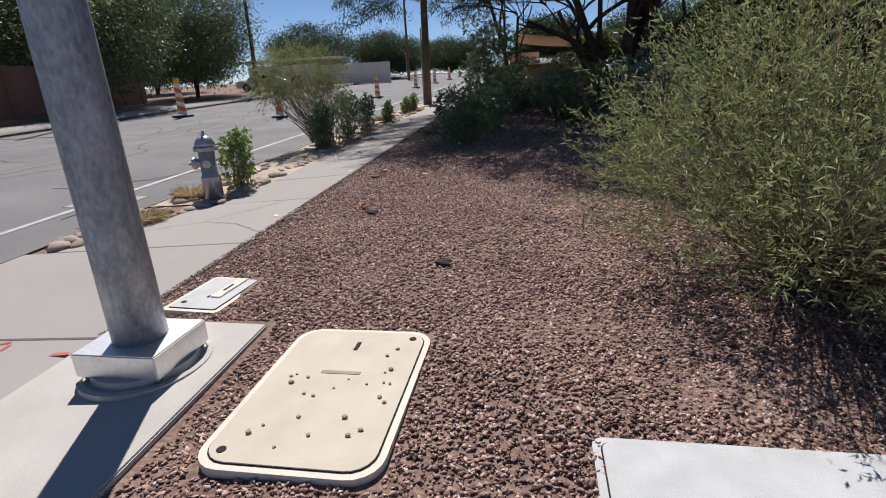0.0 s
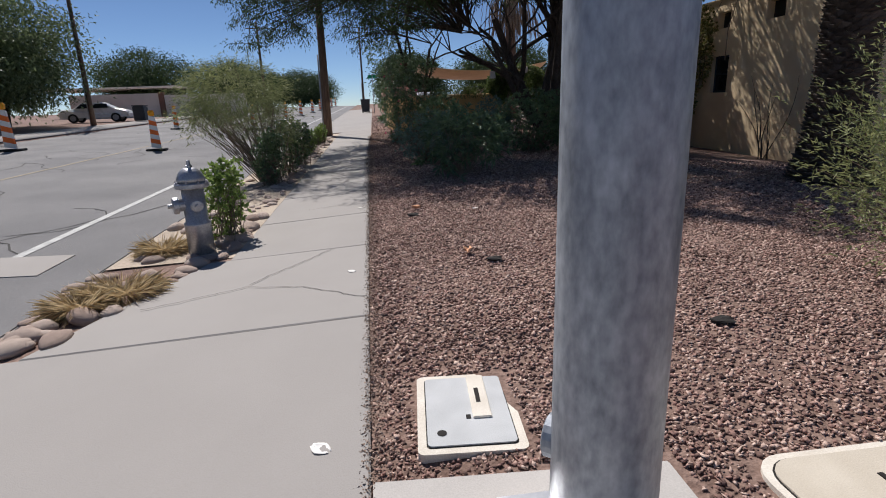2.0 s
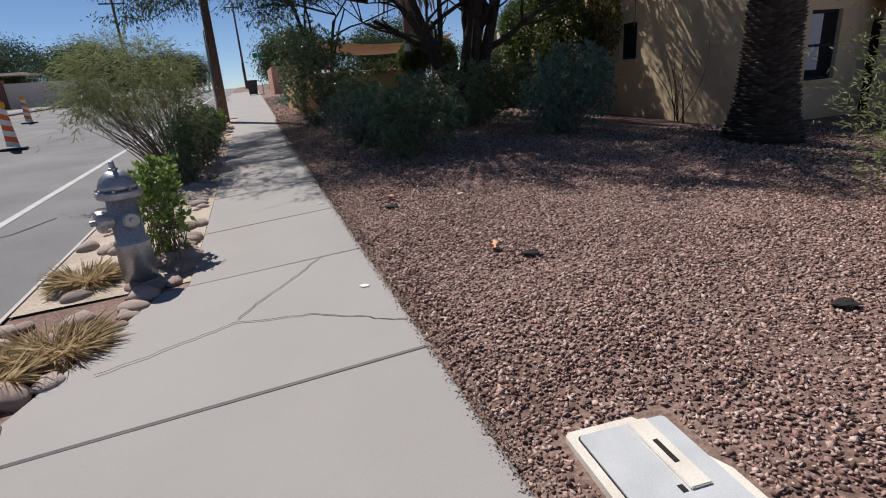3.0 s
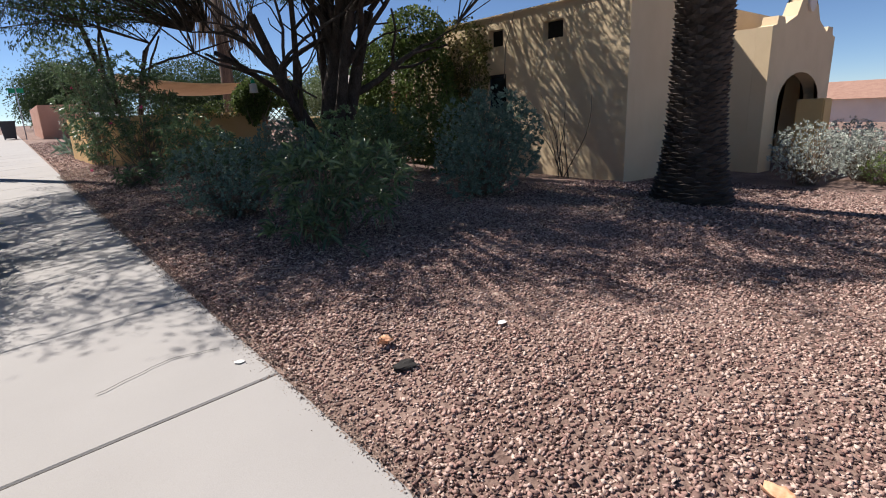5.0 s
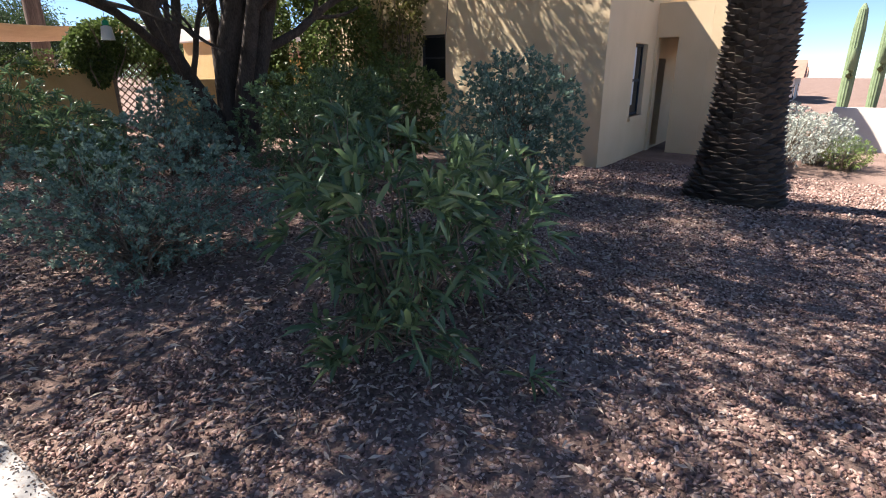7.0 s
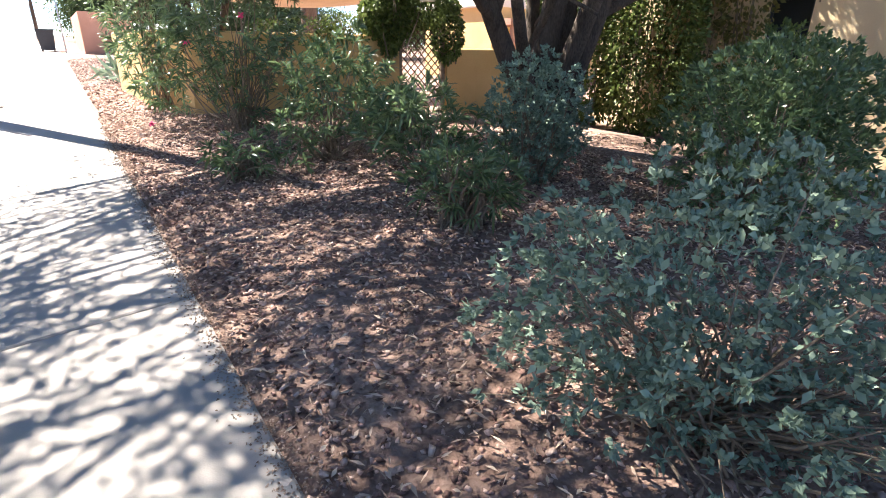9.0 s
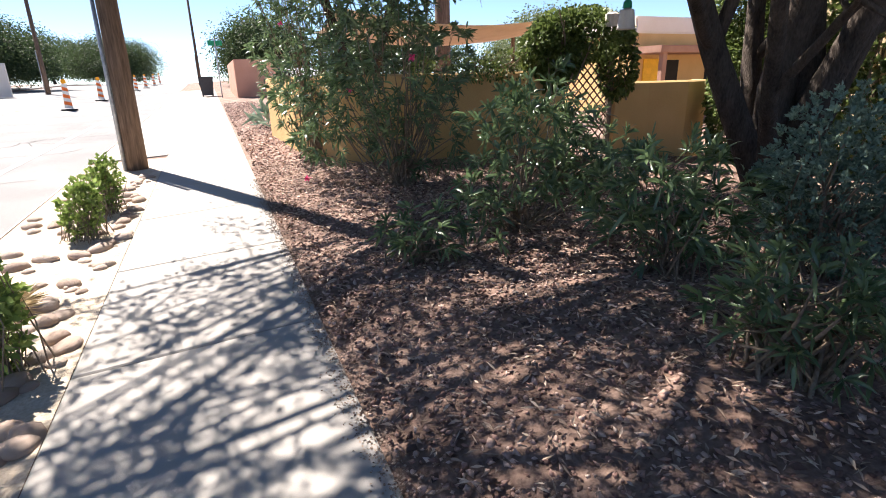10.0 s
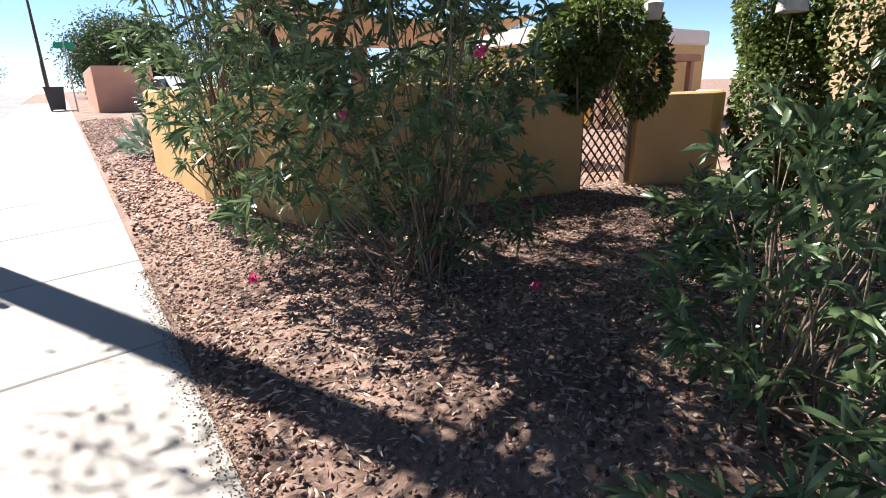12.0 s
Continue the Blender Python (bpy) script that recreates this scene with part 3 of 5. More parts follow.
def rocks():
    rng = random.Random(4)
    shapes = []
    for k in range(6):
        bm = bmesh.new()
        bmesh.ops.create_icosphere(bm, subdivisions=2, radius=1)
        for v in bm.verts:
            v.co *= 1 + 0.28 * noise.noise(v.co * 1.1 + Vector((k * 7, 0, 0)))
        me = bpy.data.meshes.new("rock")
        bm.to_mesh(me)
        bm.free()
        me.materials.append(M_ROCK)
        me.polygons.foreach_set("use_smooth", [True] * len(me.polygons))
        shapes.append(me)
    for k in range(290):
        y = 4.5 + 17 * (k / 290) ** 1.25
        edge = float(np.interp(y, (4.4, 5.9, 6.3), (-4.86, -4.30, -4.16)))
        x = rng.uniform(-5.24, edge)
        if k > 40 and rng.random() < 0.45:
            x = rng.uniform(edge - 0.25, edge)
        s = rng.uniform(0.035, 0.095) * (1.1 if y < 8 else 0.9)
        if abs(x + 4.49) < 0.2 and abs(y - 6.52) < 0.2:
            continue
        ob = put("rock", shapes[k % 6], None, "", (x, y, ground_z(x, y) + s * 0.18), rng.uniform(0, 6))
        ob.scale = (s * rng.uniform(1, 1.5), s, s * rng.uniform(0.5, 0.75))
        tagged(ob, "smooth tan river rock lying in the kerb strip", "rock", "river rocks along the kerb")


def grass_clump(x, y, r, seed, n=800):
    rng = np.random.default_rng(seed)
    a = rng.uniform(0, 2 * math.pi, n)
    rad = r * np.sqrt(rng.uniform(0, 1, n))
    C = np.stack([rad * np.cos(a), rad * np.sin(a) * 0.7, np.zeros(n)], 1)
    D = np.stack([np.cos(a) * 0.9, np.sin(a) * 0.9, rng.uniform(0.02, 0.4, n)], 1)
    g = thing("dry_grass", (x, y, ground_z(x, y)), "dry straw-coloured grass tuft lying over the rocks", "grass")
    put("blades", leaf_mesh("blades", C + np.array((0, 0, 0.05)), D, 0.21, 0.008, M_STRAW, rng, 0.35), g)


def gravel():
    rng = np.random.default_rng(11)

    def stones(name, n, x0, x1, y0, y1, s0, s1, label):
        x, y = rng.uniform(x0, x1, n), rng.uniform(y0, y1, n)
        keep = np.ones(n, bool)
        for a, b, c, d in ((-2.74, -1.62, 0.5, 2.70), (-1.41, -0.62, 1.42, 2.59), (0.18, 1.56, 1.0, 1.81), (-2.56, -2.10, 2.81, 3.43)):
            keep &= ~((x > a) & (x < b) & (y > c) & (y < d))
        keep &= x > np.interp(y, (2, 5, 12), (-2.74, -2.775, -2.81)) + 0.10 * rng.random(n) ** 2
        x, y = x[keep], y[keep]
        n = len(x)
        z = np.array([ground_z(a, b) + 0.025 * noise.noise((a * 0.8, b * 0.8, 0)) for a, b in zip(x, y)])
        base = np.array([(1, 0, 0), (0, 1, 0), (-1, 0, 0), (0, -1, 0), (0, 0, 1), (0, 0, -1)], float)
        s = rng.uniform(s0, s1, n) * rng.uniform(0.7, 1.2, n)
        P = base[None] * rng.uniform(0.55, 1.25, (n, 6, 1)) * np.stack([s * rng.uniform(0.9, 1.7, n), s, s * 0.7], 1)[:, None]
        P += rng.normal(0, 0.18, (n, 6, 3)) * s[:, None, None]
        a = rng.uniform(0, 6.28, n)
        tx, ty = rng.normal(0, 0.35, n), rng.normal(0, 0.35, n)
        c, q = np.cos(a)[:, None], np.sin(a)[:, None]
        X, Y, Z = P[..., 0] * c - P[..., 1] * q, P[..., 0] * q + P[..., 1] * c, P[..., 2]
        Z = Z + X * tx[:, None] + Y * ty[:, None]
        V = np.stack([X + x[:, None], Y + y[:, None], Z + (z + s * 0.25)[:, None]], -1).reshape(-1, 3)
        f = np.array([(0, 1, 4), (1, 2, 4), (2, 3, 4), (3, 0, 4), (1, 0, 5), (2, 1, 5), (3, 2, 5), (0, 3, 5)])
        F = (np.arange(n)[:, None, None] * 6 + f[None]).reshape(-1, 3)
        tagged(put(name, mesh_fast(name, V, F, M_GRAVEL)), label, "gravel", kind="stuff")
    stones("gravel", 178000, -2.82, 2.2, 0.6, 10.5, 0.006, 0.0148, "reddish brown crushed rock covering the yard")
    stones("gravel", 30000, 2.2, 9.0, 2.0, 12.0, 0.012, 0.026, "reddish brown crushed rock before the house")
    stones("gravel", 46000, -2.82, 2.5, 10.5, 21.0, 0.008, 0.018, "brown crushed rock under the trees")
    stones("gravel", 6000, -2.76, -1.5, 21.0, 38.0, 0.016, 0.032, "pinkish crushed rock beside the far pavement")


def litter():
    rng = np.random.default_rng(12)
    n = 24000
    y = rng.uniform(8.6, 21, n) - 1.6 * rng.random(n) ** 6
    x = rng.uniform(-2.75, 4.5, n)
    z = np.array([ground_z(a, b) for a, b in zip(x, y)]) + 0.03
    a = rng.uniform(0, 6.28, n)
    D = np.stack([np.cos(a), np.sin(a), rng.uniform(-0.1, 0.35, n)], 1)
    tagged(put("leaf_litter", leaf_mesh("leaf_litter", np.stack([x, y, z], 1), D, 0.06, 0.013, M_LITTER, rng, 0.15)), "dry tan fallen leaves and pods scattered on the gravel", "litter", kind="stuff")
    n = 15000
    y = rng.uniform(2.5, 20, n)
    x = np.interp(y, (2, 5, 12), (-2.745, -2.78, -2.815)) + np.abs(rng.normal(0, 0.045, n)) * rng.choice((-1, 1), n, p=(0.5, 0.5))
    z = np.array([ground_z(p, q) for p, q in zip(x, y)]) + 0.0175
    a = rng.uniform(0, 6.28, n)
    D = np.stack([np.cos(a), np.sin(a), np.zeros(n)], 1)
    tagged(put("edge_debris", leaf_mesh("edge_debris", np.stack([x, y, z], 1), D, 0.013, 0.010, M_DIRT, rng, 0.04)), "brown leaf bits gathered along the pavement edge", "litter", kind="stuff")
    for nm, px, py, c, m, s in (("fallen_leaf", -2.22, 7.29, "curled pale orange leaf lying on the gravel", M_DEAD, 0.05), ("fallen_leaf", -1.93, 5.35, "large curled orange dead leaf on the gravel", M_DEAD, 0.055), ("scrap_paper", -2.92, 5.25, "small white scrap on the concrete", M_PAPER, 0.035), ("scrap_paper", -2.91, 7.76, "small white scrap on the concrete", M_PAPER, 0.03), ("scrap_paper", -2.96, 3.0, "white scrap lying on the concrete", M_PAPER, 0.05), ("scrap_paper", -1.55, 7.0, "white paper scrap on the gravel", M_PAPER, 0.035)):
        bm = bmesh.new()
        bmesh.ops.create_grid(bm, x_segments=6, y_segments=6, size=1)
        for v in bm.verts:
            u, w = v.co.x, v.co.y
            v.co = Vector((u * (1 - 0.75 * abs(w) ** 1.5) * s * 0.75, w * s, s * (0.2 if nm == "scrap_paper" else 1.0) * (0.55 * u * u + 0.3 * noise.noise((u * 2.1, w * 2.1, px)) + 0.2)))
        bmesh.ops.solidify(bm, geom=list(bm.faces), thickness=0.0012)
        ob = part(nm, bm, m, None, "", True)
        ob.location, ob.rotation_euler = (px, py, ground_z(px, py) + 0.022), (0, 0, px * 5)
        tagged(ob, c, "leaf" if nm == "fallen_leaf" else "paper")
    for px, py in ((-2.28, 7.02), (-0.75, 3.65), (-1.75, 5.12)):
        bm = bmesh.new()
        bmesh.ops.create_icosphere(bm, subdivisions=2, radius=0.06)
        for v in bm.verts:
            v.co = Vector((v.co.x * 1.1, v.co.y * 0.8, v.co.z * 0.22)) * (1 + 0.9 * noise.noise(v.co * 34))
        ob = part("dark_stone", bm, M_DARK, None)
        ob.location = (px, py, ground_z(px, py) + 0.022)
        tagged(ob, "blackish lump of rock in the gravel", "stone")


def wood_pole(x, y, h, r, label, lean=0.0):
    p = thing("utility_pole", (x, y, ground_z(x, y)), label, "utility pole")
    p.rotation_euler = (0, radians(lean), 0)
    part("shaft", lathe([(r, -0.3), (r * 0.97, 1.5), (r * 0.7, h)], 18), M_WOOD, p, "", True)
    part("conduit", lathe([(0.03, -0.1), (0.03, 3.0)], 10, m=Matrix.Translation((-r - 0.02, -0.05, 0))), M_GALV, p, "grey conduit strapped to the pole", True)
    part("crossarm", box(-1.1, 1.1, -0.05, 0.05, h - 0.7, h - 0.58, 0.01), M_WOOD, p)
    return p


def barricade(x, y, s=1.0, rz=0.0):
    b = thing("barricade", (x, y, ground_z(x, y) + 0.01), "orange and white striped road barricade with amber lamp", "barricade", "barricades in the road", rz=rz)
    part("base", box(-0.30, 0.30, -0.2, 0.2, 0, 0.06, 0.02), M_RUBBER, b, "black rubber base")
    for k in range(7):
        z0, z1 = 0.06 + k * 0.145, 0.06 + (k + 1) * 0.145
        w = 0.145 - 0.008 * k
        bm = bmesh.new()
        q = [(-w, z0 + 0.05), (w, z0 - 0.02 if k else z0), (w - 0.008, z1 - 0.02), (-w + 0.008, z1 + 0.05)]
        a = [bm.verts.new((u, -0.035, v)) for u, v in q]
        c = [bm.verts.new((u, 0.035, v)) for u, v in q]
        bm.faces.new(a)
        bm.faces.new(c[::-1])
        for i in range(4):
            bm.faces.new((a[i], a[(i + 1) % 4], c[(i + 1) % 4], c[i]))
        part("stripe", bm, M_ORANGE if k % 2 else M_WSHEET, b)
    b.scale = (s, s, s)
    part("lamp", lathe([(0.05, 1.09), (0.09, 1.12), (0.095, 1.22), (0.06, 1.27)], 14), M_LAMP, b, "amber warning lamp")
    return b


def car(x, y, rz, label):
    c = thing("car", (x, y, ground_z(x, y)), label, "car", rz=rz)
    prof = [(-2.25, 0.35), (-2.25, 0.78), (-2.05, 0.95), (-1.35, 1.0), (-0.75, 1.42), (0.55, 1.45), (1.35, 1.02), (2.1, 0.85), (2.28, 0.6), (2.28, 0.35)]
    bm = bmesh.new()
    rings = []
    for yy, sc in ((-0.88, 0.93), (-0.80, 1.0), (0.80, 1.0), (0.88, 0.93)):
        rings.append([bm.verts.new((u, yy * (1.0 if v < 1.0 else 0.82), 0.35 + (v - 0.35) * sc)) for u, v in prof])
    for a, b in zip(rings, rings[1:]):
        for i in range(len(prof)):
            j = (i + 1) % len(prof)
            bm.faces.new((a[i], a[j], b[j], b[i]))
    bm.faces.new(rings[0])
    bm.faces.new(rings[-1][::-1])
    body = part("body", bm, M_CAR, c)
    for sgn in (-1, 1):
        for u0, u1 in ((-1.0, -0.15), (-0.08, 0.85)):
            gl = bmesh.new()
            q = [(u0 - 0.12, 1.03), (u1 + 0.18, 1.03), (u1, 1.34), (u0 + 0.2, 1.34)]
            a = [gl.verts.new((u, sgn * (0.86 - 0.13 * (v > 1.2)), v)) for u, v in q]
            b2 = [gl.verts.new((u, sgn * (0.70 - 0.13 * (v > 1.2)), v)) for u, v in q]
            gl.faces.new(a)
            gl.faces.new(b2[::-1])
            for i in range(4):
                gl.faces.new((a[i], a[(i + 1) % 4], b2[(i + 1) % 4], b2[i]))
            part("side_window", gl, M_GLASS, c, "dark side window")
        for u in (-1.4, 1.4):
            w = part("wheel", lathe([(0.33, -0.1), (0.33, 0.1)], 20, m=Matrix.Translation((u, sgn * 0.80, 0.33)) @ Matrix.Rotation(radians(90), 4, "X")), M_RUBBER, c)
            part("rim", lathe([(0.2, -0.11), (0.2, 0.11)], 16, m=Matrix.Translation((u, sgn * 0.80, 0.33)) @ Matrix.Rotation(radians(90), 4, "X")), M_GALV, w)
    for u, nm in ((2.27, "headlight"), (-2.26, "tail_light")):
        for sgn in (-1, 1):
            part(nm, box(u - 0.03, u + 0.03, sgn * 0.7 - 0.15, sgn * 0.7 + 0.15, 0.62, 0.74, 0.01), M_COVER if u > 0 else M_RED, c)
    return c


# ---- house ----
def wall_holes(length, height, holes, thick, material, name, parent, label=""):
    """A wall along +x of its own frame, from z = 0, with rectangular openings (x0, x1, z0, z1) through it."""
    xs = sorted({0, length, *[h[0] for h in holes], *[h[1] for h in holes]})
    zs = sorted({0, height, *[h[2] for h in holes], *[h[3] for h in holes]})
    bm = bmesh.new()

    def solid(i, j):
        if not (0 <= i < len(xs) - 1 and 0 <= j < len(zs) - 1):
            return False
        cx, cz = (xs[i] + xs[i + 1]) / 2, (zs[j] + zs[j + 1]) / 2
        return not any(h[0] < cx < h[1] and h[2] < cz < h[3] for h in holes)

    def quad(*p):
        bm.faces.new([bm.verts.new(v) for v in p])
    for i in range(len(xs) - 1):
        for j in range(len(zs) - 1):
            if not solid(i, j):
                continue
            a, b, c, d = xs[i], xs[i + 1], zs[j], zs[j + 1]
            quad((a, 0, c), (b, 0, c), (b, 0, d), (a, 0, d))
            quad((a, thick, c), (a, thick, d), (b, thick, d), (b, thick, c))
            if not solid(i - 1, j):
                quad((a, 0, c), (a, 0, d), (a, thick, d), (a, thick, c))
            if not solid(i + 1, j):
                quad((b, 0, c), (b, thick, c), (b, thick, d), (b, 0, d))
            if not solid(i, j - 1):
                quad((a, 0, c), (a, thick, c), (b, thick, c), (b, 0, c))
            if not solid(i, j + 1):
                quad((a, 0, d), (b, 0, d), (b, thick, d), (a, thick, d))
    bmesh.ops.remove_doubles(bm, verts=bm.verts, dist=0.0005)
    return part(name, bm, material, parent, label)


def window_unit(parent, w, h, curtains=True):
    """Sash window in its own frame: x along the wall, y into it."""
    win = new("window")
    win.parent = parent
    win.empty_display_size = 0.1
    for nm, q in (("frame", (0, w, 0.10, 0.16, h - 0.06, h)), ("frame", (0, w, 0.10, 0.16, 0, 0.06)), ("frame", (0, 0.06, 0.10, 0.16, 0.06, h - 0.06)), ("frame", (w - 0.06, w, 0.10, 0.16, 0.06, h - 0.06)), ("meeting_rail", (0.06, w - 0.06, 0.10, 0.15, h * 0.48, h * 0.52))):
        part(nm, box(*q, 0.004), M_FRAME, win)
    part("pane", box(0.06, w - 0.06, 0.118, 0.124, 0.06, h - 0.06), M_GLASS, win, "dark glass pane")
    if curtains:
        part("curtain", box(0.10, w * 0.52, 0.108, 0.114, h * 0.15, h - 0.08), M_CURT, win, "pale curtain behind the glass")
    part("sill", box(-0.08, w + 0.08, -0.06, 0.12, -0.10, 0.0, 0.015), M_STUCCO, win, "plaster window sill")
    return win


def house():
    z = -0.46
    h = thing("house", (7.2, 11.55, z), "tan stucco mission-style house with shaped parapet", "house")
    a = wall_holes(8.0, 4.25, [(1.80, 2.42, 3.50, 3.92), (3.80, 4.36, 3.52, 3.95), (3.70, 4.42, 1.80, 2.80)], 0.3, M_STUCCO, "wall", h)
    a.matrix_local = Matrix.Translation((0, 0, 0)) @ Matrix.Rotation(radians(90), 4, "Z") @ Matrix.Diagonal((1, -1, 1, 1))
    b = wall_holes(9.0, 4.25, [(1.62, 2.62, 1.0, 2.57), (2.1, 2.68, 3.46, 3.86), (3.7, 4.5, 0.1, 2.3)], 0.3, M_STUCCO, "wall", h)
    b.location = (0.302, 0, 0)
    w = window_unit(h, 1.0, 1.57)
    w.location = (1.922, 0, 1.0)
    w2 = window_unit(h, 0.72, 1.0, False)
    w2.matrix_local = Matrix.Translation((0, 4.42, 1.8)) @ Matrix.Rotation(radians(-90), 4, "Z")
    # near-black blocks fill the vent holes, shade put in as colour
    for x0, x1, y0, y1, z0, z1 in ((0.2, 0.28, 1.75, 2.5, 3.45, 3.97), (0.2, 0.28, 3.75, 4.4, 3.47, 4.0)):
        part("vent", box(x0, x1, y0, y1, z0, z1), M_DARK, h, "dark roof vent opening")
    part("vent", box(2.38, 3.0, 0.2, 0.28, 3.42, 3.9), M_DARK, h, "dark roof vent opening")
    part("roof", box(0.3, 9.3, 0.3, 7.9, 3.9, 4.0), M_WHITE, h, "flat roof behind the parapet")
    part("wall", box(9.0, 9.3, 0.302, 8.0, 0, 4.25), M_STUCCO, h)
    part("wall", box(0.302, 9.0, 7.7, 8.0, 0, 4.25), M_STUCCO, h)
    part("coping", box(-0.05, 0.34, -0.05, 8.0, 4.25, 4.32, 0.03), M_STUCCO, h, "rounded parapet coping")
    # solid near-black block gives the doorway its inner shade
    part("interior_shade", box(4.0, 4.9, 0.302, 1.5, 0.0, 2.4), M_DARK, h, "dark doorway recess")
    # porch with arch and curved gable
    px0, px1, py0 = 3.55, 8.3, -1.55
    n = 12
    top = [(px1, 3.5), (px1 - 0.25, 3.55), (px1 - 0.3, 3.75), (px1 - 0.7, 3.75), (px1 - 0.8, 3.6), (px1 - 1.5, 3.85), (px1 - 1.75, 4.2)]
    top += [((px0 + px1) / 2 + 0.42 * math.cos(math.pi * i / n), 4.25 + 0.42 * math.sin(math.pi * i / n)) for i in range(n + 1)]
    top += [(2 * (px0 + px1) / 2 - u, v) for u, v in top[6::-1]]
    arch_c, arch_r = (px0 + px1) / 2, 1.55
    arch = [(arch_c + arch_r * math.cos(math.pi * i / n), 1.75 + 0.75 * math.sin(math.pi * i / n)) for i in range(n + 1)]
    outline = [(px0, 0)] + [(arch_c - arch_r, 0)] + arch[::-1] + [(arch_c + arch_r, 0), (px1, 0)] + top
    bm = bmesh.new()
    f = [bm.verts.new((u, py0, v)) for u, v in outline]
    g = [bm.verts.new((u, py0 + 0.35, v)) for u, v in outline]
    bm.faces.new(f)
    bm.faces.new(g[::-1])
    for i in range(len(f)):
        j = (i + 1) % len(f)
        bm.faces.new((f[i], f[j], g[j], g[i]))
    bmesh.ops.triangulate(bm, faces=[q for q in bm.faces if len(q.verts) > 4])
    part("porch_gable", bm, M_STUCCO, h, "curved mission gable over an arch")
    part("medallion", lathe([(0.26, 0), (0.26, 0.06), (0.20, 0.07)], 20, m=Matrix.Translation((arch_c, py0, 4.25)) @ Matrix.Rotation(radians(90), 4, "X")), M_WHITE, h, "pale oval medallion")
    s1 = wall_holes(1.2, 3.5, [(0.68, 1.14, 0.05, 2.75)], 0.3, M_STUCCO, "porch_side", h)
    s1.matrix_local = Matrix.Translation((px0, py0 + 0.352, 0)) @ Matrix.Rotation(radians(90), 4, "Z") @ Matrix.Diagonal((1, -1, 1, 1))
    part("porch_side", box(px1 - 0.3, px1, py0 + 0.352, -0.002, 0, 3.5), M_STUCCO, h)
    part("porch_roof", box(px0 + 0.3, px1 - 0.3, py0 + 0.352, -0.002, 3.2, 3.3), M_WOOD, h)
    part("pier", box(px0 + 0.9, px0 + 1.5, py0 - 1.0, py0 - 0.4, 0, 1.8, 0.03), M_STUCCO2, h, "low ochre entrance pier")


def palm():
    x, y = 4.72, 8.82
    rng = np.random.default_rng(21)
    p = thing("palm_tree", (x, y, ground_z(x, y)), "thick date palm trunk with dark overlapping leaf-base scales", "palm tree")
    prof = [(0.62, -0.1), (0.60, 0.1), (0.50, 0.45), (0.43, 1.0), (0.40, 1.6), (0.39, 2.4), (0.36, 9.5)]
    part("trunk", lathe([(r - 0.05, zz) for r, zz in prof], 28), M_PALM, p, "", True)
    V, F = [], []
    zz, row = -0.02, 0
    while zz < 9.4:
        r = float(np.interp(zz, [q[1] for q in prof], [q[0] for q in prof]))
        n = 12
        for k in range(n):
            a = 2 * math.pi * (k + 0.5 * (row % 2)) / n + rng.normal(0, 0.03)
            w = 2 * math.pi / n * 0.62
            hh = 0.052 * rng.uniform(0.7, 1.4)
            out = 0.035 + 0.03 * rng.random()
            o = len(V)
            for da, dz, dr in ((-w, -hh * 0.2, -0.06), (0, -hh, -0.045), (w, -hh * 0.2, -0.06), (w * 0.8, hh * 0.5, out * 0.5), (0, hh * 0.9, out), (-w * 0.8, hh * 0.5, out * 0.5), (0, hh * 1.05, -0.05)):
                V.append(((r + dr) * math.cos(a + da), (r + dr) * math.sin(a + da), zz + dz))
            F += [(o, o + 1, o + 4, o + 5), (o + 1, o + 2, o + 3, o + 4), (o + 5, o + 4, o + 6), (o + 4, o + 3, o + 6), (o, o + 5, o + 6), (o + 2, o + 6, o + 3)]
        zz += 0.060
        row += 1
    put("bark", mesh_from("bark", V, F, M_PALM), p, "dark diamond leaf-base scales")
    C, D = [], []
    for k in range(26):
        a = 2 * math.pi * k / 26 + rng.normal(0, 0.08)
        e = rng.uniform(0.1, 0.9)
        for i in range(44):
            t = i / 44
            R = 0.3 + 2.9 * t
            zc = 9.5 + 2.0 * e * t - 2.6 * t * t
            for sd in (-1, 1):
                C.append((R * math.cos(a), R * math.sin(a), zc))
                D.append((math.cos(a) * 0.5 - sd * math.sin(a), math.sin(a) * 0.5 + sd * math.cos(a), -0.35))
    put("fronds", leaf_mesh("fronds", np.array(C), np.array(D), 0.5, 0.04, M_IVY, rng, 0.12), p, "arching green fronds")


def ivy(name, loc, label, blobs, n, seed, length=0.07, parent=None, m=None):
    rng = np.random.default_rng(seed)
    root = thing(name, loc, label, "vine")
    C, D = [], []
    vol = np.array([b[1][0] * b[1][1] * b[1][2] for b in blobs]) ** 0.67
    for (c, r), k in zip(blobs, (n * vol / vol.sum()).astype(int)):
        p, q = in_blob(rng, k, c, r, 0.72)
        C.append(p)
        D.append(q + np.array((0, 0, -0.3)))
    put("foliage", leaf_mesh("foliage", np.concatenate(C), np.concatenate(D), length, length * 0.75, m or M_IVY, rng, 0.6), root)
    lines = []
    for c, r in blobs:
        for k in range(7):
            a = Vector((c[0] + rng.normal(0, r[0] * 0.3), c[1] + rng.normal(0, r[1] * 0.45), c[2] - r[2]))
            e = a + Vector((rng.normal(0, r[0] * 0.4), rng.normal(0, r[1] * 0.4), 1.8 * r[2]))
            lines.append(([a, a.lerp(e, 0.5) + Vector((rng.normal(0, 0.05), rng.normal(0, 0.1), 0)), e], [0.016, 0.012, 0.006]))
    tagged(tubes("stem_work", lines, M_TWIG, root, "brown twining vine stems", 5), kind="stuff")
    return root


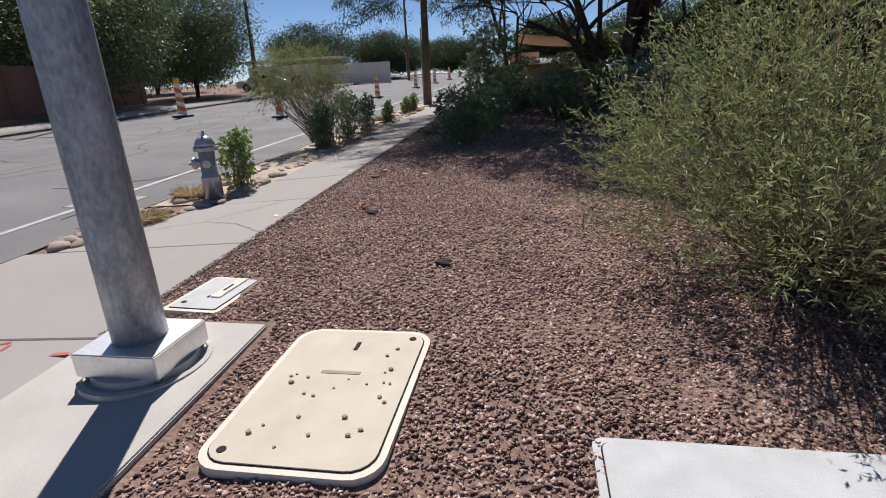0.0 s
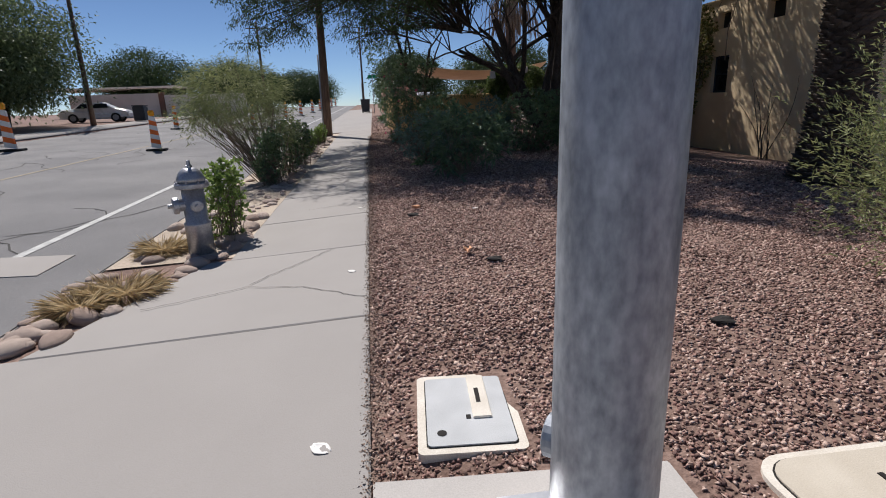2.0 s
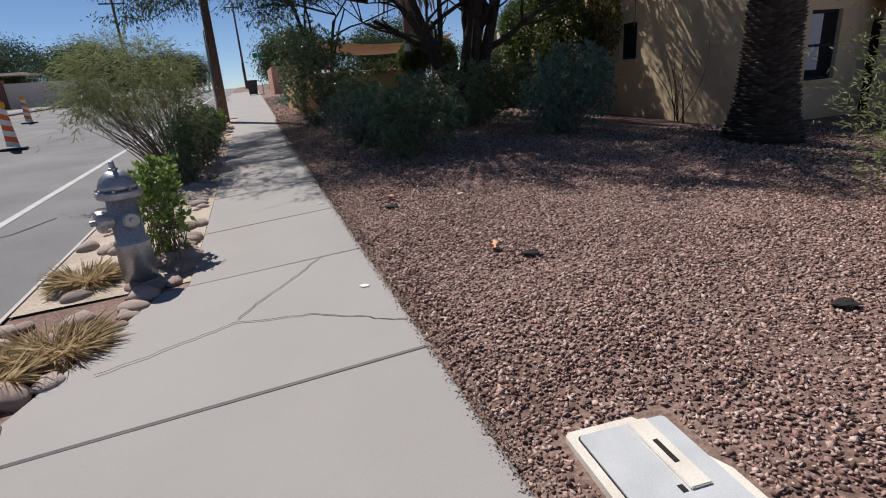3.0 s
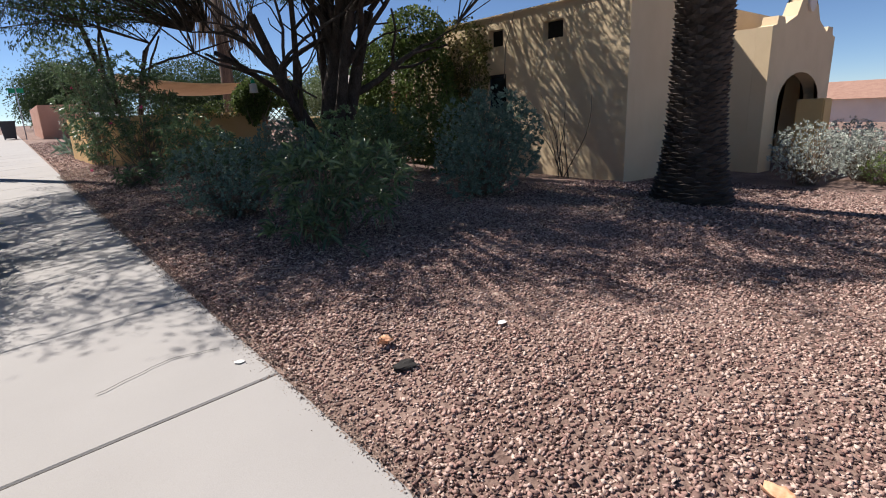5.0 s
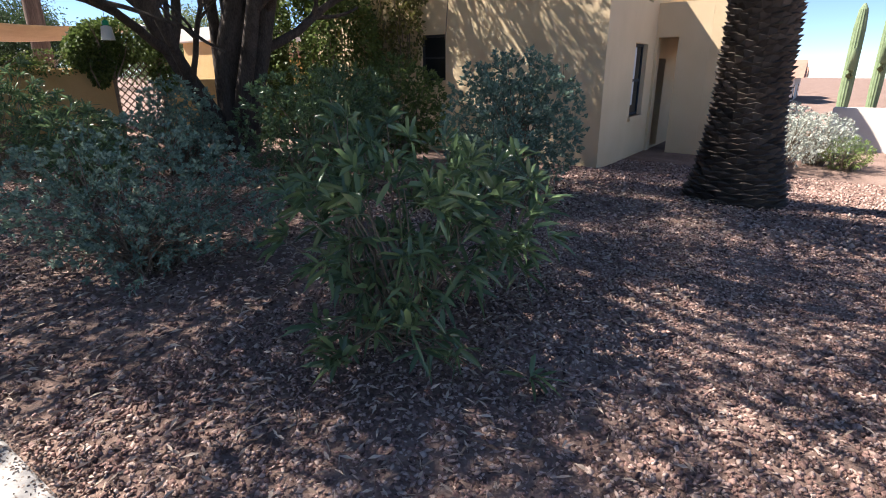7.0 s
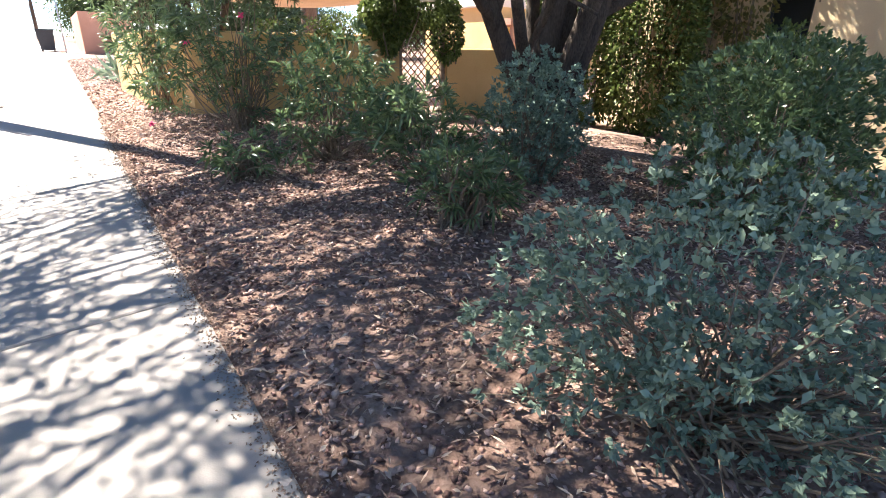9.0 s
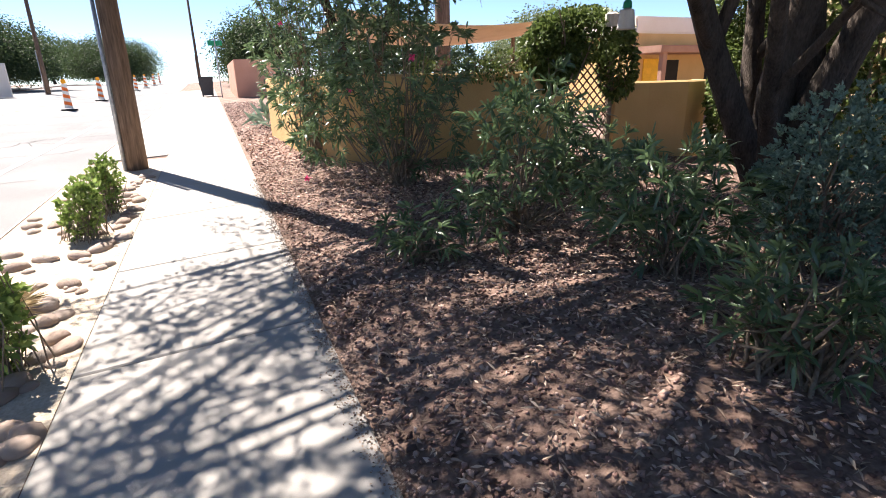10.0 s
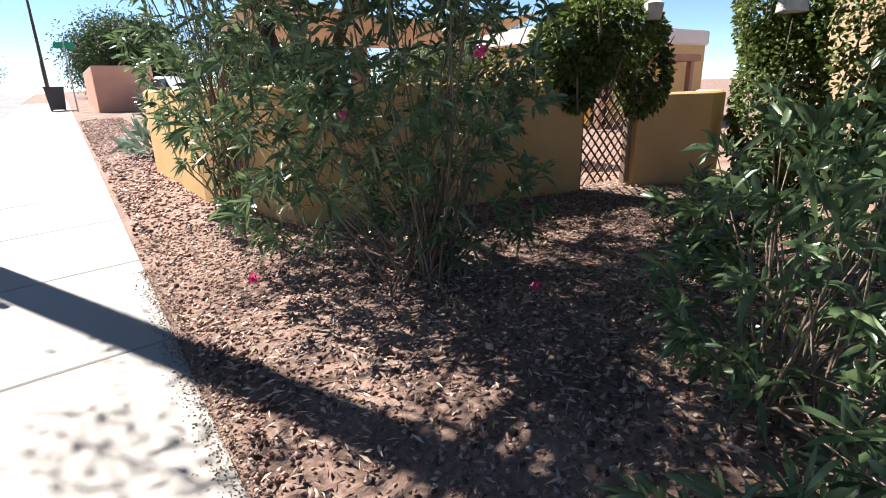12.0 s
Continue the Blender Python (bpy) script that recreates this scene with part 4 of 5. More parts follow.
def garden_wall():
    """Ochre yard wall with a curved end, lattice gate under a vine arch."""
    def run(pts, hgt, th, name, label):
        bm = bmesh.new()
        P = [Vector(p) for p in pts]
        L, R = [], []
        for i, p in enumerate(P):
            d = (P[min(i + 1, len(P) - 1)] - P[max(i - 1, 0)]).normalized()
            nrm = Vector((-d.y, d.x))
            L.append(p + nrm * th / 2)
            R.append(p - nrm * th / 2)
        sec = []
        for a, b in zip(L, R):
            z0 = ground_z(a.x, a.y) - 0.3
            z1 = 0.3 + hgt
            sec.append([bm.verts.new((b.x, b.y, z0)), bm.verts.new((b.x, b.y, z1 - 0.03)), bm.verts.new((b.x * 0.8 + a.x * 0.2, b.y * 0.8 + a.y * 0.2, z1)), bm.verts.new((a.x * 0.8 + b.x * 0.2, a.y * 0.8 + b.y * 0.2, z1)), bm.verts.new((a.x, a.y, z1 - 0.03)), bm.verts.new((a.x, a.y, z0))])
        for s, t in zip(sec, sec[1:]):
            for i in range(6):
                bm.faces.new((s[i], s[(i + 1) % 6], t[(i + 1) % 6], t[i]))
        bm.faces.new(sec[0])
        bm.faces.new(sec[-1][::-1])
        ob = part(name, bm, M_STUCCO2, None)
        tagged(ob, label, "wall", kind="structure")
    run([(-2.0, 24.6), (-1.85, 22.0), (-1.4, 20.4), (-0.4, 20.1), (2.15, 20.2)], 1.32, 0.22, "wall_garden", "ochre stucco garden wall behind the oleanders")
    run([(3.28, 20.2), (4.0, 20.15), (4.7, 19.95), (5.3, 20.1), (5.7, 20.6)], 1.12, 0.22, "wall_curved", "curved ochre stucco wall end beside the gate")
    g = thing("lattice_gate", (2.72, 20.2, ground_z(2.72, 20.2)), "dark diamond lattice gate with pale posts under the vines", "gate")
    for u in (-0.5, 0.5):
        part("post", box(u - 0.045, u + 0.045, -0.045, 0.045, 0, 2.0, 0.008), M_TWIG, g, "weathered pale post")
    for s in (-1, 1):
        for k in range(12):
            c = -1.0 + k * 0.2
            pts = []
            for u in np.linspace(-0.45, 0.45, 12):
                zz = 0.75 + s * u * 1.0 + c * 0.8
                if 0.05 < zz < 1.6:
                    pts.append((u, 0.012 * s, zz))
            if len(pts) > 2:
                tubes("slat", [([pts[0], pts[-1]], [0.014, 0.014])], M_WOOD, g, "", 4)
    ivy("vine_arch", (2.5, 20.1, 0.17), "dense green ivy arch over the garden gate", [((0, 0, 2.0), (0.95, 0.55, 0.42)), ((-0.55, 0, 1.75), (0.55, 0.5, 0.5)), ((0.72, -0.05, 1.5), (0.26, 0.4, 0.55)), ((-0.62, -0.1, 1.45), (0.2, 0.3, 0.35))], 11000, 31, 0.08)
    ivy("vine_column", (5.4, 19.3, 0.0), "tall green ivy covering a post beside the tree", [((0, 0, 1.2), (0.55, 0.6, 1.4)), ((0.2, 0.2, 2.6), (0.6, 0.6, 1.0))], 11000, 32, 0.08)
    ivy("vine_mass", (6.7, 16.6, -0.3), "mass of hanging vine against the house wall", [((-0.55, 0.9, 2.0), (0.85, 1.0, 2.0)), ((-0.7, 2.2, 2.2), (0.9, 1.0, 2.1)), ((-0.5, 1.4, 3.9), (0.8, 1.1, 0.8))], 17000, 33, 0.10)
    ivy("hanging_vine", (6.97, 17.1, -0.3), "thin yellowing vine hanging over the stucco wall", [((0, 0, 3.4), (0.16, 1.5, 0.9)), ((0, 0.7, 2.3), (0.15, 0.9, 1.2)), ((0, -0.9, 2.7), (0.13, 0.5, 0.9)), ((0, -0.2, 1.5), (0.13, 0.6, 0.9))], 3600, 35, 0.10, m=M_VINE)
    ivy("wall_creeper", (0.2, 20.1, 1.55), "green creeper spilling over the wall top", [((0, 0, 0.1), (0.9, 0.3, 0.22)), ((0.9, 0.05, 0.15), (0.6, 0.3, 0.25))], 1600, 34, 0.06)
    l = thing("wall_lantern", (2.62, 19.55, 2.25), "small white lantern hanging at the vine arch", "lantern")
    part("shade", lathe([(0.09, 0), (0.11, 0.17), (0.05, 0.20)], 12), M_WHITE, l)
    l2 = thing("hanging_lantern", (1.0, 17.4, 2.0), "small pale lantern hanging from a mesquite limb", "lantern")
    part("shade", lathe([(0.10, 0), (0.095, 0.02), (0.075, 0.19), (0.03, 0.21)], 14), M_WHITE, l2)
    part("cap", lathe([(0.05, 0.21), (0.045, 0.27), (0.015, 0.30)], 12), M_GREEN, l2, "dark green cap")
    part("cord", lathe([(0.004, 0.30), (0.004, 2.0)], 5), M_DARK, l2, "thin hanging cord")



def back_buildings():
    sail = thing("shade_sail", (1.9, 24.5, 0.3), "tan shade sail stretched behind the garden wall", "shade sail")
    bm = bmesh.new()
    bmesh.ops.create_grid(bm, x_segments=12, y_segments=8, size=1)
    for v in bm.verts:
        u, w = v.co.x, v.co.y
        v.co = Vector((u * 2.7, w * 1.3, 2.05 + 0.28 * u * u - 0.12 * w + 0.12 * w * w))
    bmesh.ops.solidify(bm, geom=list(bm.faces), thickness=0.01)
    part("cloth", bm, M_SAIL, sail, "", True)
    for u in (-2.6, 2.6):
        part("post", lathe([(0.05, 0), (0.05, 2.35)], 10, m=Matrix.Translation((u, 1.2, 0))), M_WOOD, sail)
    b = thing("guest_house", (15.5, 29.0, 0.0), "orange stucco guest house with flat timber porch roof", "house")
    part("wall", box(-3.6, 5.0, 0.0, 5.0, 0, 3.0), M_STUCCO2, b)
    part("porch_roof", box(-4.0, 2.0, -1.6, 0.0, 2.25, 2.5, 0.02), M_ROOF, b)
    part("parapet", box(-3.8, 5.2, -0.05, 5.2, 3.0, 3.6, 0.05), M_WHITE, b)
    for u in (-3.7, -1.2, 1.6):
        part("porch_post", box(u - 0.1, u + 0.1, -1.5, -1.3, 0, 2.25, 0.01), M_ROOF, b)
    # no hole in the wall: a near-black panel paints the open doorway's shade
    part("doorway_shade", box(-2.4, -1.5, -0.04, 0.02, 0, 2.05), M_DARK, b, "dark open doorway")
    part("window", box(0.0, 1.2, -0.04, 0.02, 0.9, 2.0), M_GLASS, b)
    part("panel", box(-3.3, -2.5, -0.06, -0.01, 0.0, 2.1, 0.01), M_PANEL, b, "bright yellow painted panel")
    w = tagged(part("wall_white", box(0, 14, -0.15, 0.15, -0.3, 1.15, 0.02), M_WHITE, None), "long pale plastered boundary wall in full sun", "wall", kind="structure")
    w.location, w.rotation_euler = (14.6, 7.7, -0.55), (0, 0, radians(-98))
    f = thing("red_roof_house", (44, 9.6, -1.3), "distant house with terracotta gable roofs", "house")
    part("wall", box(-4, 10, 0, 8, 0, 2.6), M_WHITE, f)
    for u0, u1, hh in ((-4.5, 3, 3.7), (3.2, 10.5, 3.3)):
        bm = bmesh.new()
        q = [(u0, -0.5, 2.5), (u1, -0.5, 2.5), (u1, 8.5, 2.5), (u0, 8.5, 2.5), ((u0 + u1) / 2, -0.5, hh), ((u0 + u1) / 2, 8.5, hh)]
        v = [bm.verts.new(c) for c in q]
        for idx in ((0, 1, 4), (1, 2, 5, 4), (2, 3, 5), (3, 0, 4, 5), (3, 2, 1, 0)):
            bm.faces.new([v[i] for i in idx])
        part("roof", bm, M_ROOF, f)
    for u in (-2, 6):
        part("window", box(u, u + 1.2, -0.03, 0.02, 1.0, 2.0), M_GLASS, f)
    for cx, cy, hh, arms in ((25.2, 7.2, 4.6, ((-0.55, 1.9, 1.0), (0.6, 1.6, 1.8))), (27.2, 6.1, 5.6, ((-0.6, 2.2, 1.3), (0.65, 2.0, 2.0)))):
        c = thing("saguaro", (cx, cy, ground_z(cx, cy)), "tall ribbed green saguaro cactus with upturned arms", "cactus")
        part("stem", ribbed(0.21, hh), M_CACT, c, "", False)
        for dx, z0, ln in arms:
            pts = [(0, 0, z0), (dx * 0.6, 0, z0 - 0.05), (dx, 0, z0 + 0.2), (dx, 0, z0 + ln)]
            tubes("arm", [(pts, [0.12, 0.13, 0.14, 0.10])], M_CACT, c, "", 10)
    fp = thing("fan_palm", (5.6, 33, 0.3), "fan palm with a skirt of hanging dead fronds", "palm tree")
    part("trunk", lathe([(0.36, 0), (0.30, 3), (0.27, 9)], 14), M_WOOD, fp, "", True)
    rng = np.random.default_rng(77)
    n = 260
    a = rng.uniform(0, 6.28, n)
    rr = rng.uniform(0.3, 1.6, n)
    C = np.stack([rr * np.cos(a), rr * np.sin(a), rng.uniform(5.6, 7.6, n) - rr * 0.3], 1)
    put("dead_skirt", leaf_mesh("dead_skirt", C, np.stack([np.cos(a) * 0.15, np.sin(a) * 0.15, -np.ones(n)], 1), 1.3, 0.09, M_TWIG, rng, 0.08), fp, "hanging dead brown fronds")
    # far along the pavement
    pw = thing("pink_wall", (-1.9, 42, ground_z(-1.9, 42)), "terracotta stucco wall beside a driveway", "wall", kind="structure")
    part("wall", box(0, 2.2, 0, 0.3, -0.1, 1.85, 0.02), M_PINK, pw)
    part("wall", box(0, 0.3, 0.302, 9, -0.1, 1.85, 0.02), M_PINK, pw)
    car(0.9, 40.0, radians(100), "white parked car beside the terracotta wall")
    bn = thing("wheelie_bin", (-3.3, 46.5, ground_z(-3.3, 46.5)), "dark plastic rubbish bin standing on the pavement", "bin")
    bm = bmesh.new()
    v = [bm.verts.new((sx * (0.30 + 0.08 * k), sy * (0.33 + 0.07 * k), 0.08 + 0.95 * k)) for k in (0, 1) for sx, sy in ((-1, -1), (1, -1), (1, 1), (-1, 1))]
    for idx in ((3, 2, 1, 0), (4, 5, 6, 7), (0, 1, 5, 4), (1, 2, 6, 5), (2, 3, 7, 6), (3, 0, 4, 7)):
        bm.faces.new([v[i] for i in idx])
    part("body", bm, M_BIN, bn)
    part("lid", box(-0.41, 0.41, -0.44, 0.42, 1.03, 1.10, 0.02), M_BIN, bn)
    for u in (-0.26, 0.26):
        part("wheel", lathe([(0.11, -0.04), (0.11, 0.04)], 14, m=Matrix.Translation((u, 0.33, 0.11)) @ Matrix.Rotation(radians(90), 4, "Y")), M_RUBBER, bn)
    sp = thing("street_sign", (-2.6, 44.0, ground_z(-2.6, 44)), "green street name sign on a thin steel post", "sign")
    part("post", lathe([(0.03, 0), (0.03, 2.9)], 8), M_GALV, sp)
    part("plate", box(-0.35, 0.35, -0.01, 0.01, 2.6, 2.85), M_GREEN, sp, "green name plate")


def ribbed(r, h):
    bm = bmesh.new()
    rings = []
    for z, k in ((0, 0.8), (h * 0.25, 1.0), (h * 0.8, 0.95), (h * 0.95, 0.7), (h, 0.2)):
        rings.append([bm.verts.new((r * k * (1 + 0.09 * (i % 2)) * math.cos(2 * math.pi * i / 28), r * k * (1 + 0.09 * (i % 2)) * math.sin(2 * math.pi * i / 28), z)) for i in range(28)])
    for a, b in zip(rings, rings[1:]):
        for i in range(28):
            bm.faces.new((a[i], a[(i + 1) % 28], b[(i + 1) % 28], b[i]))
    bm.faces.new(rings[-1])
    return bm


def far_side():
    """What stands across the road."""
    w = thing("wall_brown", (-22.4, -8, ground_z(-22.4, 10) - 0.1), "brown block wall across the road in tree shade", "wall", kind="structure")
    for k in range(9):
        bm = box(-0.12, 0.12, k * 4.0, k * 4.0 + 3.98, 0.0 + k * 0.085, 2.1 + k * 0.085, 0.01)
        part("panel", bm, M_BROWN, w)
        part("pier", box(-0.2, 0.2, k * 4.0 + 3.8, k * 4.0 + 4.15, 0.0 + k * 0.085, 2.22 + k * 0.085, 0.02), M_BROWN, w)
    h = thing("low_house", (-33, 4, 0.2), "dark low house behind the brown wall", "house")
    part("wall", box(-6, 4, 0, 18, 0, 3.0), M_BROWN, h)
    part("roof", box(-6.5, 4.6, -0.5, 18.5, 3.0, 3.25, 0.03), M_BARK, h)
    w2 = thing("wall_pale", (-31, 56, 1.0), "long pale block wall with darker pier across the road", "wall", kind="structure")
    part("panel", box(0, 8, 0, 0.25, 0, 2.3, 0.02), M_WHITE, w2)
    part("pier", box(8.02, 8.5, -0.1, 0.35, 0, 2.4, 0.02), M_BROWN, w2)
    part("panel", box(8.52, 16, 0, 0.25, 0, 2.1, 0.02), M_WHITE, w2)
    part("roof", box(-4, 9, 3, 9, 2.9, 3.1, 0.03), M_WHITE, w2, "flat pale carport roof")
    car(-23.5, 45.0, radians(10), "white saloon car parked across the road")
    b2 = thing("far_bin", (-20.0, 44.0, ground_z(-20, 44)), "dark rubbish bin at the far kerb", "bin")
    part("body", box(-0.4, 0.4, -0.4, 0.4, 0.05, 1.1, 0.05), M_BIN, b2)
    part("lid", box(-0.43, 0.43, -0.43, 0.43, 1.1, 1.17, 0.02), M_BIN, b2)
    specs = [(-25.5, 15, 9.5, 5.0), (-24.5, 27, 8.5, 5.2), (-25.5, 38, 9.0, 5.4), (-33, 30, 12, 6), (-28, 66, 7, 6), (-20, 72, 6, 5), (-38, 50, 8, 6), (-14.5, 95, 6, 6), (-24, 110, 7, 8), (-19.5, 130, 6, 8), (47, -6, 3.6, 5), (12, 60, 7, 6), (22, 48, 6, 6), (1.5, 62, 6, 4)]
    for k, (x, y, hh, r) in enumerate(specs):
        tree("far_tree", (x, y, ground_z(x, y)), "leafy desert tree in the distance" if x > -12 else "leafy desert tree across the road", [((0.1, 0.05, 1), hh * 0.5, 0.16), ((-0.4, 0.2, 1), hh * 0.45, 0.12)], [((0, 0, hh * 0.58), (r * 0.9, r * 0.9, hh * 0.38)), ((r * 0.4, -r * 0.4, hh * 0.36), (r * 0.65, r * 0.65, hh * 0.26)), ((-r * 0.3, r * 0.6, hh * 0.4), (r * 0.6, r * 0.6, hh * 0.3))], 520, 80, 0.24, 0.10, M_OLIVE if k < 4 or k % 3 == 0 else M_MESQ, 50 + k, clump_r=0.6, depth=1)
    for x, y, hh in ((-20.2, 22.9, 10), (-21.0, 39, 10), (-13.9, 60, 9)):
        wood_pole(x, y, hh, 0.15, "brown wooden utility pole across the road" if x < -18 else "distant wooden utility pole")
    wood_pole(-3.9, 75, 10, 0.14, "distant wooden utility pole beside the pavement")
    for k, (x, y) in enumerate(((-15.4, 21.5), (-9.75, 19.4), (-13.6, 32.5), (-8.9, 30.0), (-8.8, 40.0), (-8.8, 48.0), (-8.7, 56.0), (-8.7, 64.0), (-8.7, 72.0), (-8.6, 80.0), (-8.6, 88.0))):
        barricade(x, y, 1.3 if k == 0 else 1.0, radians(8 * math.sin(k * 2.1)))


def big_tree():
    tree("mesquite_tree", (2.5, 16.5, ground_z(2.5, 16.5)), "large multi-trunked mesquite with dark bark and fine feathery leaves",
         [((-0.62, 0.22, 1.25), 3.9, 0.17), ((-0.15, 0.12, 1.6), 4.0, 0.22), ((0.22, -0.1, 1.6), 4.0, 0.25), ((0.62, -0.2, 1.35), 3.8, 0.20), ((-0.15, -0.45, 1.5), 3.8, 0.16), ((-1.0, -0.35, 0.95), 3.6, 0.10), ((0.1, 0.6, 1.3), 3.4, 0.14)],
         [((-0.6, -0.6, 5.4), (4.6, 4.2, 1.2)), ((-3.8, -0.4, 4.7), (2.2, 3.0, 0.8)), ((-0.8, 3.0, 5.2), (3.0, 2.0, 0.8)), ((3.6, -1.0, 5.4), (2.2, 2.8, 0.8)), ((-1.4, -2.9, 5.1), (4.0, 1.8, 0.8)),
          ((-6.0, -2.0, 4.9), (1.9, 2.4, 0.7)), ((-6.8, 0.2, 4.7), (1.9, 2.5, 0.8)), ((-1.9, -5.2, 5.0), (3.0, 1.5, 1.0)), ((-5.5, -2.6, 4.8), (0.9, 1.8, 0.9)), ((-5.9, -3.9, 4.8), (1.1, 1.0, 0.8)), ((-4.2, -4.4, 4.9), (2.0, 1.3, 0.9)), ((-1.9, -6.5, 4.8), (2.4, 1.0, 0.6)), ((-3.6, 4.2, 4.2), (1.5, 1.8, 0.8))],
         1150, 185, 0.10, 0.030, M_MESQ, 71, clump_r=0.26, depth=2, spray=1.9, twiggy=True)
    tree("street_mesquite", (-0.75, 21.6, ground_z(-0.75, 21.6)), "slim mesquite with drooping feathery branches over the pavement",
         [((-0.35, 0.0, 1.7), 3.6, 0.10), ((0.0, -0.2, 1.7), 3.4, 0.08)],
         [((-2.4, -1.4, 4.2), (1.8, 2.4, 0.9)), ((-4.4, -4.0, 3.7), (1.2, 2.4, 0.9)), ((-4.9, -4.6, 2.75), (0.45, 0.9, 0.45)), ((-0.8, 0.2, 4.9), (2.0, 2.0, 0.8)), ((-2.0, -2.6, 3.3), (1.3, 1.2, 0.45))],
         165, 110, 0.10, 0.028, M_MESQ, 72, clump_r=0.24, droop=0.8, depth=1, spray=1.9, twiggy=True)


def bushes():
    shrub("desert_willow_bush", (1.75, 3.75, ground_z(1.75, 3.75)), "large airy green willow-leaved bush spilling over the gravel", [((0, 0, 1.05), (1.35, 1.2, 0.85)), ((-0.75, -0.1, 0.75), (0.8, 0.9, 0.6)), ((0.3, -0.9, 0.75), (1.2, 0.7, 0.65)), ((0.3, 0.5, 1.5), (1.1, 1.0, 0.55)), ((-0.55, 0.65, 0.85), (0.75, 0.6, 0.6)), ((-0.55, -1.15, 0.6), (0.55, 0.45, 0.3)), ((0.3, -1.7, 0.9), (0.7, 0.5, 0.35)), ((-0.4, -1.5, 0.85), (0.5, 0.4, 0.28)), ((0.3, -1.3, 0.35), (0.8, 0.5, 0.25))], 42000, 0.060, 0.011, M_WILLOW, 1, stems=46, stem_r=0.008, tuft=16, spread=0.55, shoot=0.34)
    ole = "oleander shrub with long narrow dark green leaves"

    def at(name, x, y, *rest, **kw):
        shrub(name, (x, y, ground_z(x, y)), *rest, **kw)
    at("oleander", -1.3, 9.75, "young oleander with long pale-tipped leaves on the gravel", [((0.05, 0, 0.62), (0.60, 0.55, 0.46)), ((0.42, -0.30, 0.58), (0.42, 0.40, 0.36)), ((-0.38, -0.25, 0.22), (0.36, 0.36, 0.18)), ((0.0, 0.3, 0.92), (0.3, 0.3, 0.25)), ((-0.1, -0.75, 0.14), (0.16, 0.14, 0.1))], 2300, 0.145, 0.028, M_OLEA, 2, stems=8, stem_r=0.008, tuft=11, spread=0.85, whorl=0.09)
    at("sage_bush", -1.55, 11.75, "rounded grey-green sage bush beside the pavement", [((0, 0, 0.54), (0.8, 0.74, 0.5)), ((0.42, -0.3, 0.4), (0.52, 0.48, 0.37)), ((-0.3, 0.26, 0.36), (0.48, 0.52, 0.36)), ((-0.2, -0.43, 0.27), (0.43, 0.35, 0.25))], 12500, 0.036, 0.019, M_SAGE, 3, stems=20, stem_r=0.007, tuft=14, spread=0.7)
    at("sage_bush", 2.2, 10.9, "tall grey-green sage bush before the house wall", [((0, 0, 0.85), (0.95, 0.8, 0.85)), ((0.35, 0.1, 1.15), (0.6, 0.6, 0.5)), ((-0.6, -0.1, 0.5), (0.5, 0.5, 0.5))], 24000, 0.048, 0.024, M_SAGE, 4, stems=14, tuft=14, spread=0.7)
    at("sage_bush", 0.38, 14.6, "small blue-grey sage bush by the mesquite trunk", [((0, 0, 0.62), (0.55, 0.5, 0.62)), ((0.4, 0.3, 0.4), (0.4, 0.4, 0.38))], 12000, 0.045, 0.022, M_SAGE, 5, stems=10, tuft=14, spread=0.7)
    at("oleander", -1.3, 18.45, "tall dark green oleander shrub with pink flowers", [((0, 0, 1.35), (0.9, 0.8, 0.9)), ((-0.6, 0.5, 1.0), (0.75, 0.8, 0.75)), ((0.25, -0.1, 0.6), (0.7, 0.5, 0.45)), ((-0.1, 0.1, 2.05), (0.85, 0.8, 0.5)), ((0.7, 0.2, 1.3), (0.35, 0.35, 0.5))], 6200, 0.13, 0.027, M_OLEA, 6, stems=9, stem_r=0.009, tuft=12, spread=0.85, whorl=0.09)
    at("oleander", -1.75, 21.2, "tall oleander with dark narrow leaves by the wall corner", [((0, 0, 1.5), (0.85, 1.1, 1.2)), ((-0.2, 0.2, 2.7), (1.0, 1.2, 0.7))], 5600, 0.13, 0.027, M_OLEA, 7, stems=7, stem_r=0.010, tuft=12, spread=0.85, whorl=0.09)
    at("oleander", -0.9, 16.4, "bushy " + ole, [((0, 0, 0.62), (0.62, 0.55, 0.55)), ((0.25, 0.1, 1.05), (0.40, 0.38, 0.33)), ((0.65, -0.2, 0.55), (0.5, 0.45, 0.45)), ((-0.55, -0.45, 0.3), (0.35, 0.3, 0.22))], 2300, 0.13, 0.027, M_OLEA, 8, stems=6, stem_r=0.008, tuft=12, spread=0.85, whorl=0.09)
    at("oleander", -1.95, 16.0, "low sprig of oleander with long bright leaves", [((0, 0, 0.22), (0.32, 0.26, 0.18))], 300, 0.14, 0.026, M_OLEA, 18, stems=6, tuft=10, spread=0.85, whorl=0.09)
    at("oleander", -0.6, 15.05, "low " + ole + " in shade", [((0, 0, 0.5), (0.6, 0.5, 0.45)), ((0.5, 0, 0.35), (0.5, 0.4, 0.3))], 1500, 0.14, 0.026, M_OLEA, 9, stems=5, stem_r=0.008, tuft=12, spread=0.85, whorl=0.09)
    at("oleander", 0.6, 17.6, "low leafy " + ole, [((0, 0, 0.35), (0.45, 0.4, 0.3))], 900, 0.14, 0.026, M_OLEA, 10, stems=8, tuft=12, spread=0.85, whorl=0.09)
    at("oleander", -1.0, 13.9, "small dark " + ole, [((0, 0, 0.32), (0.4, 0.4, 0.28))], 900, 0.12, 0.022, M_OLEA, 11, stems=8, tuft=12, spread=0.85, whorl=0.09)
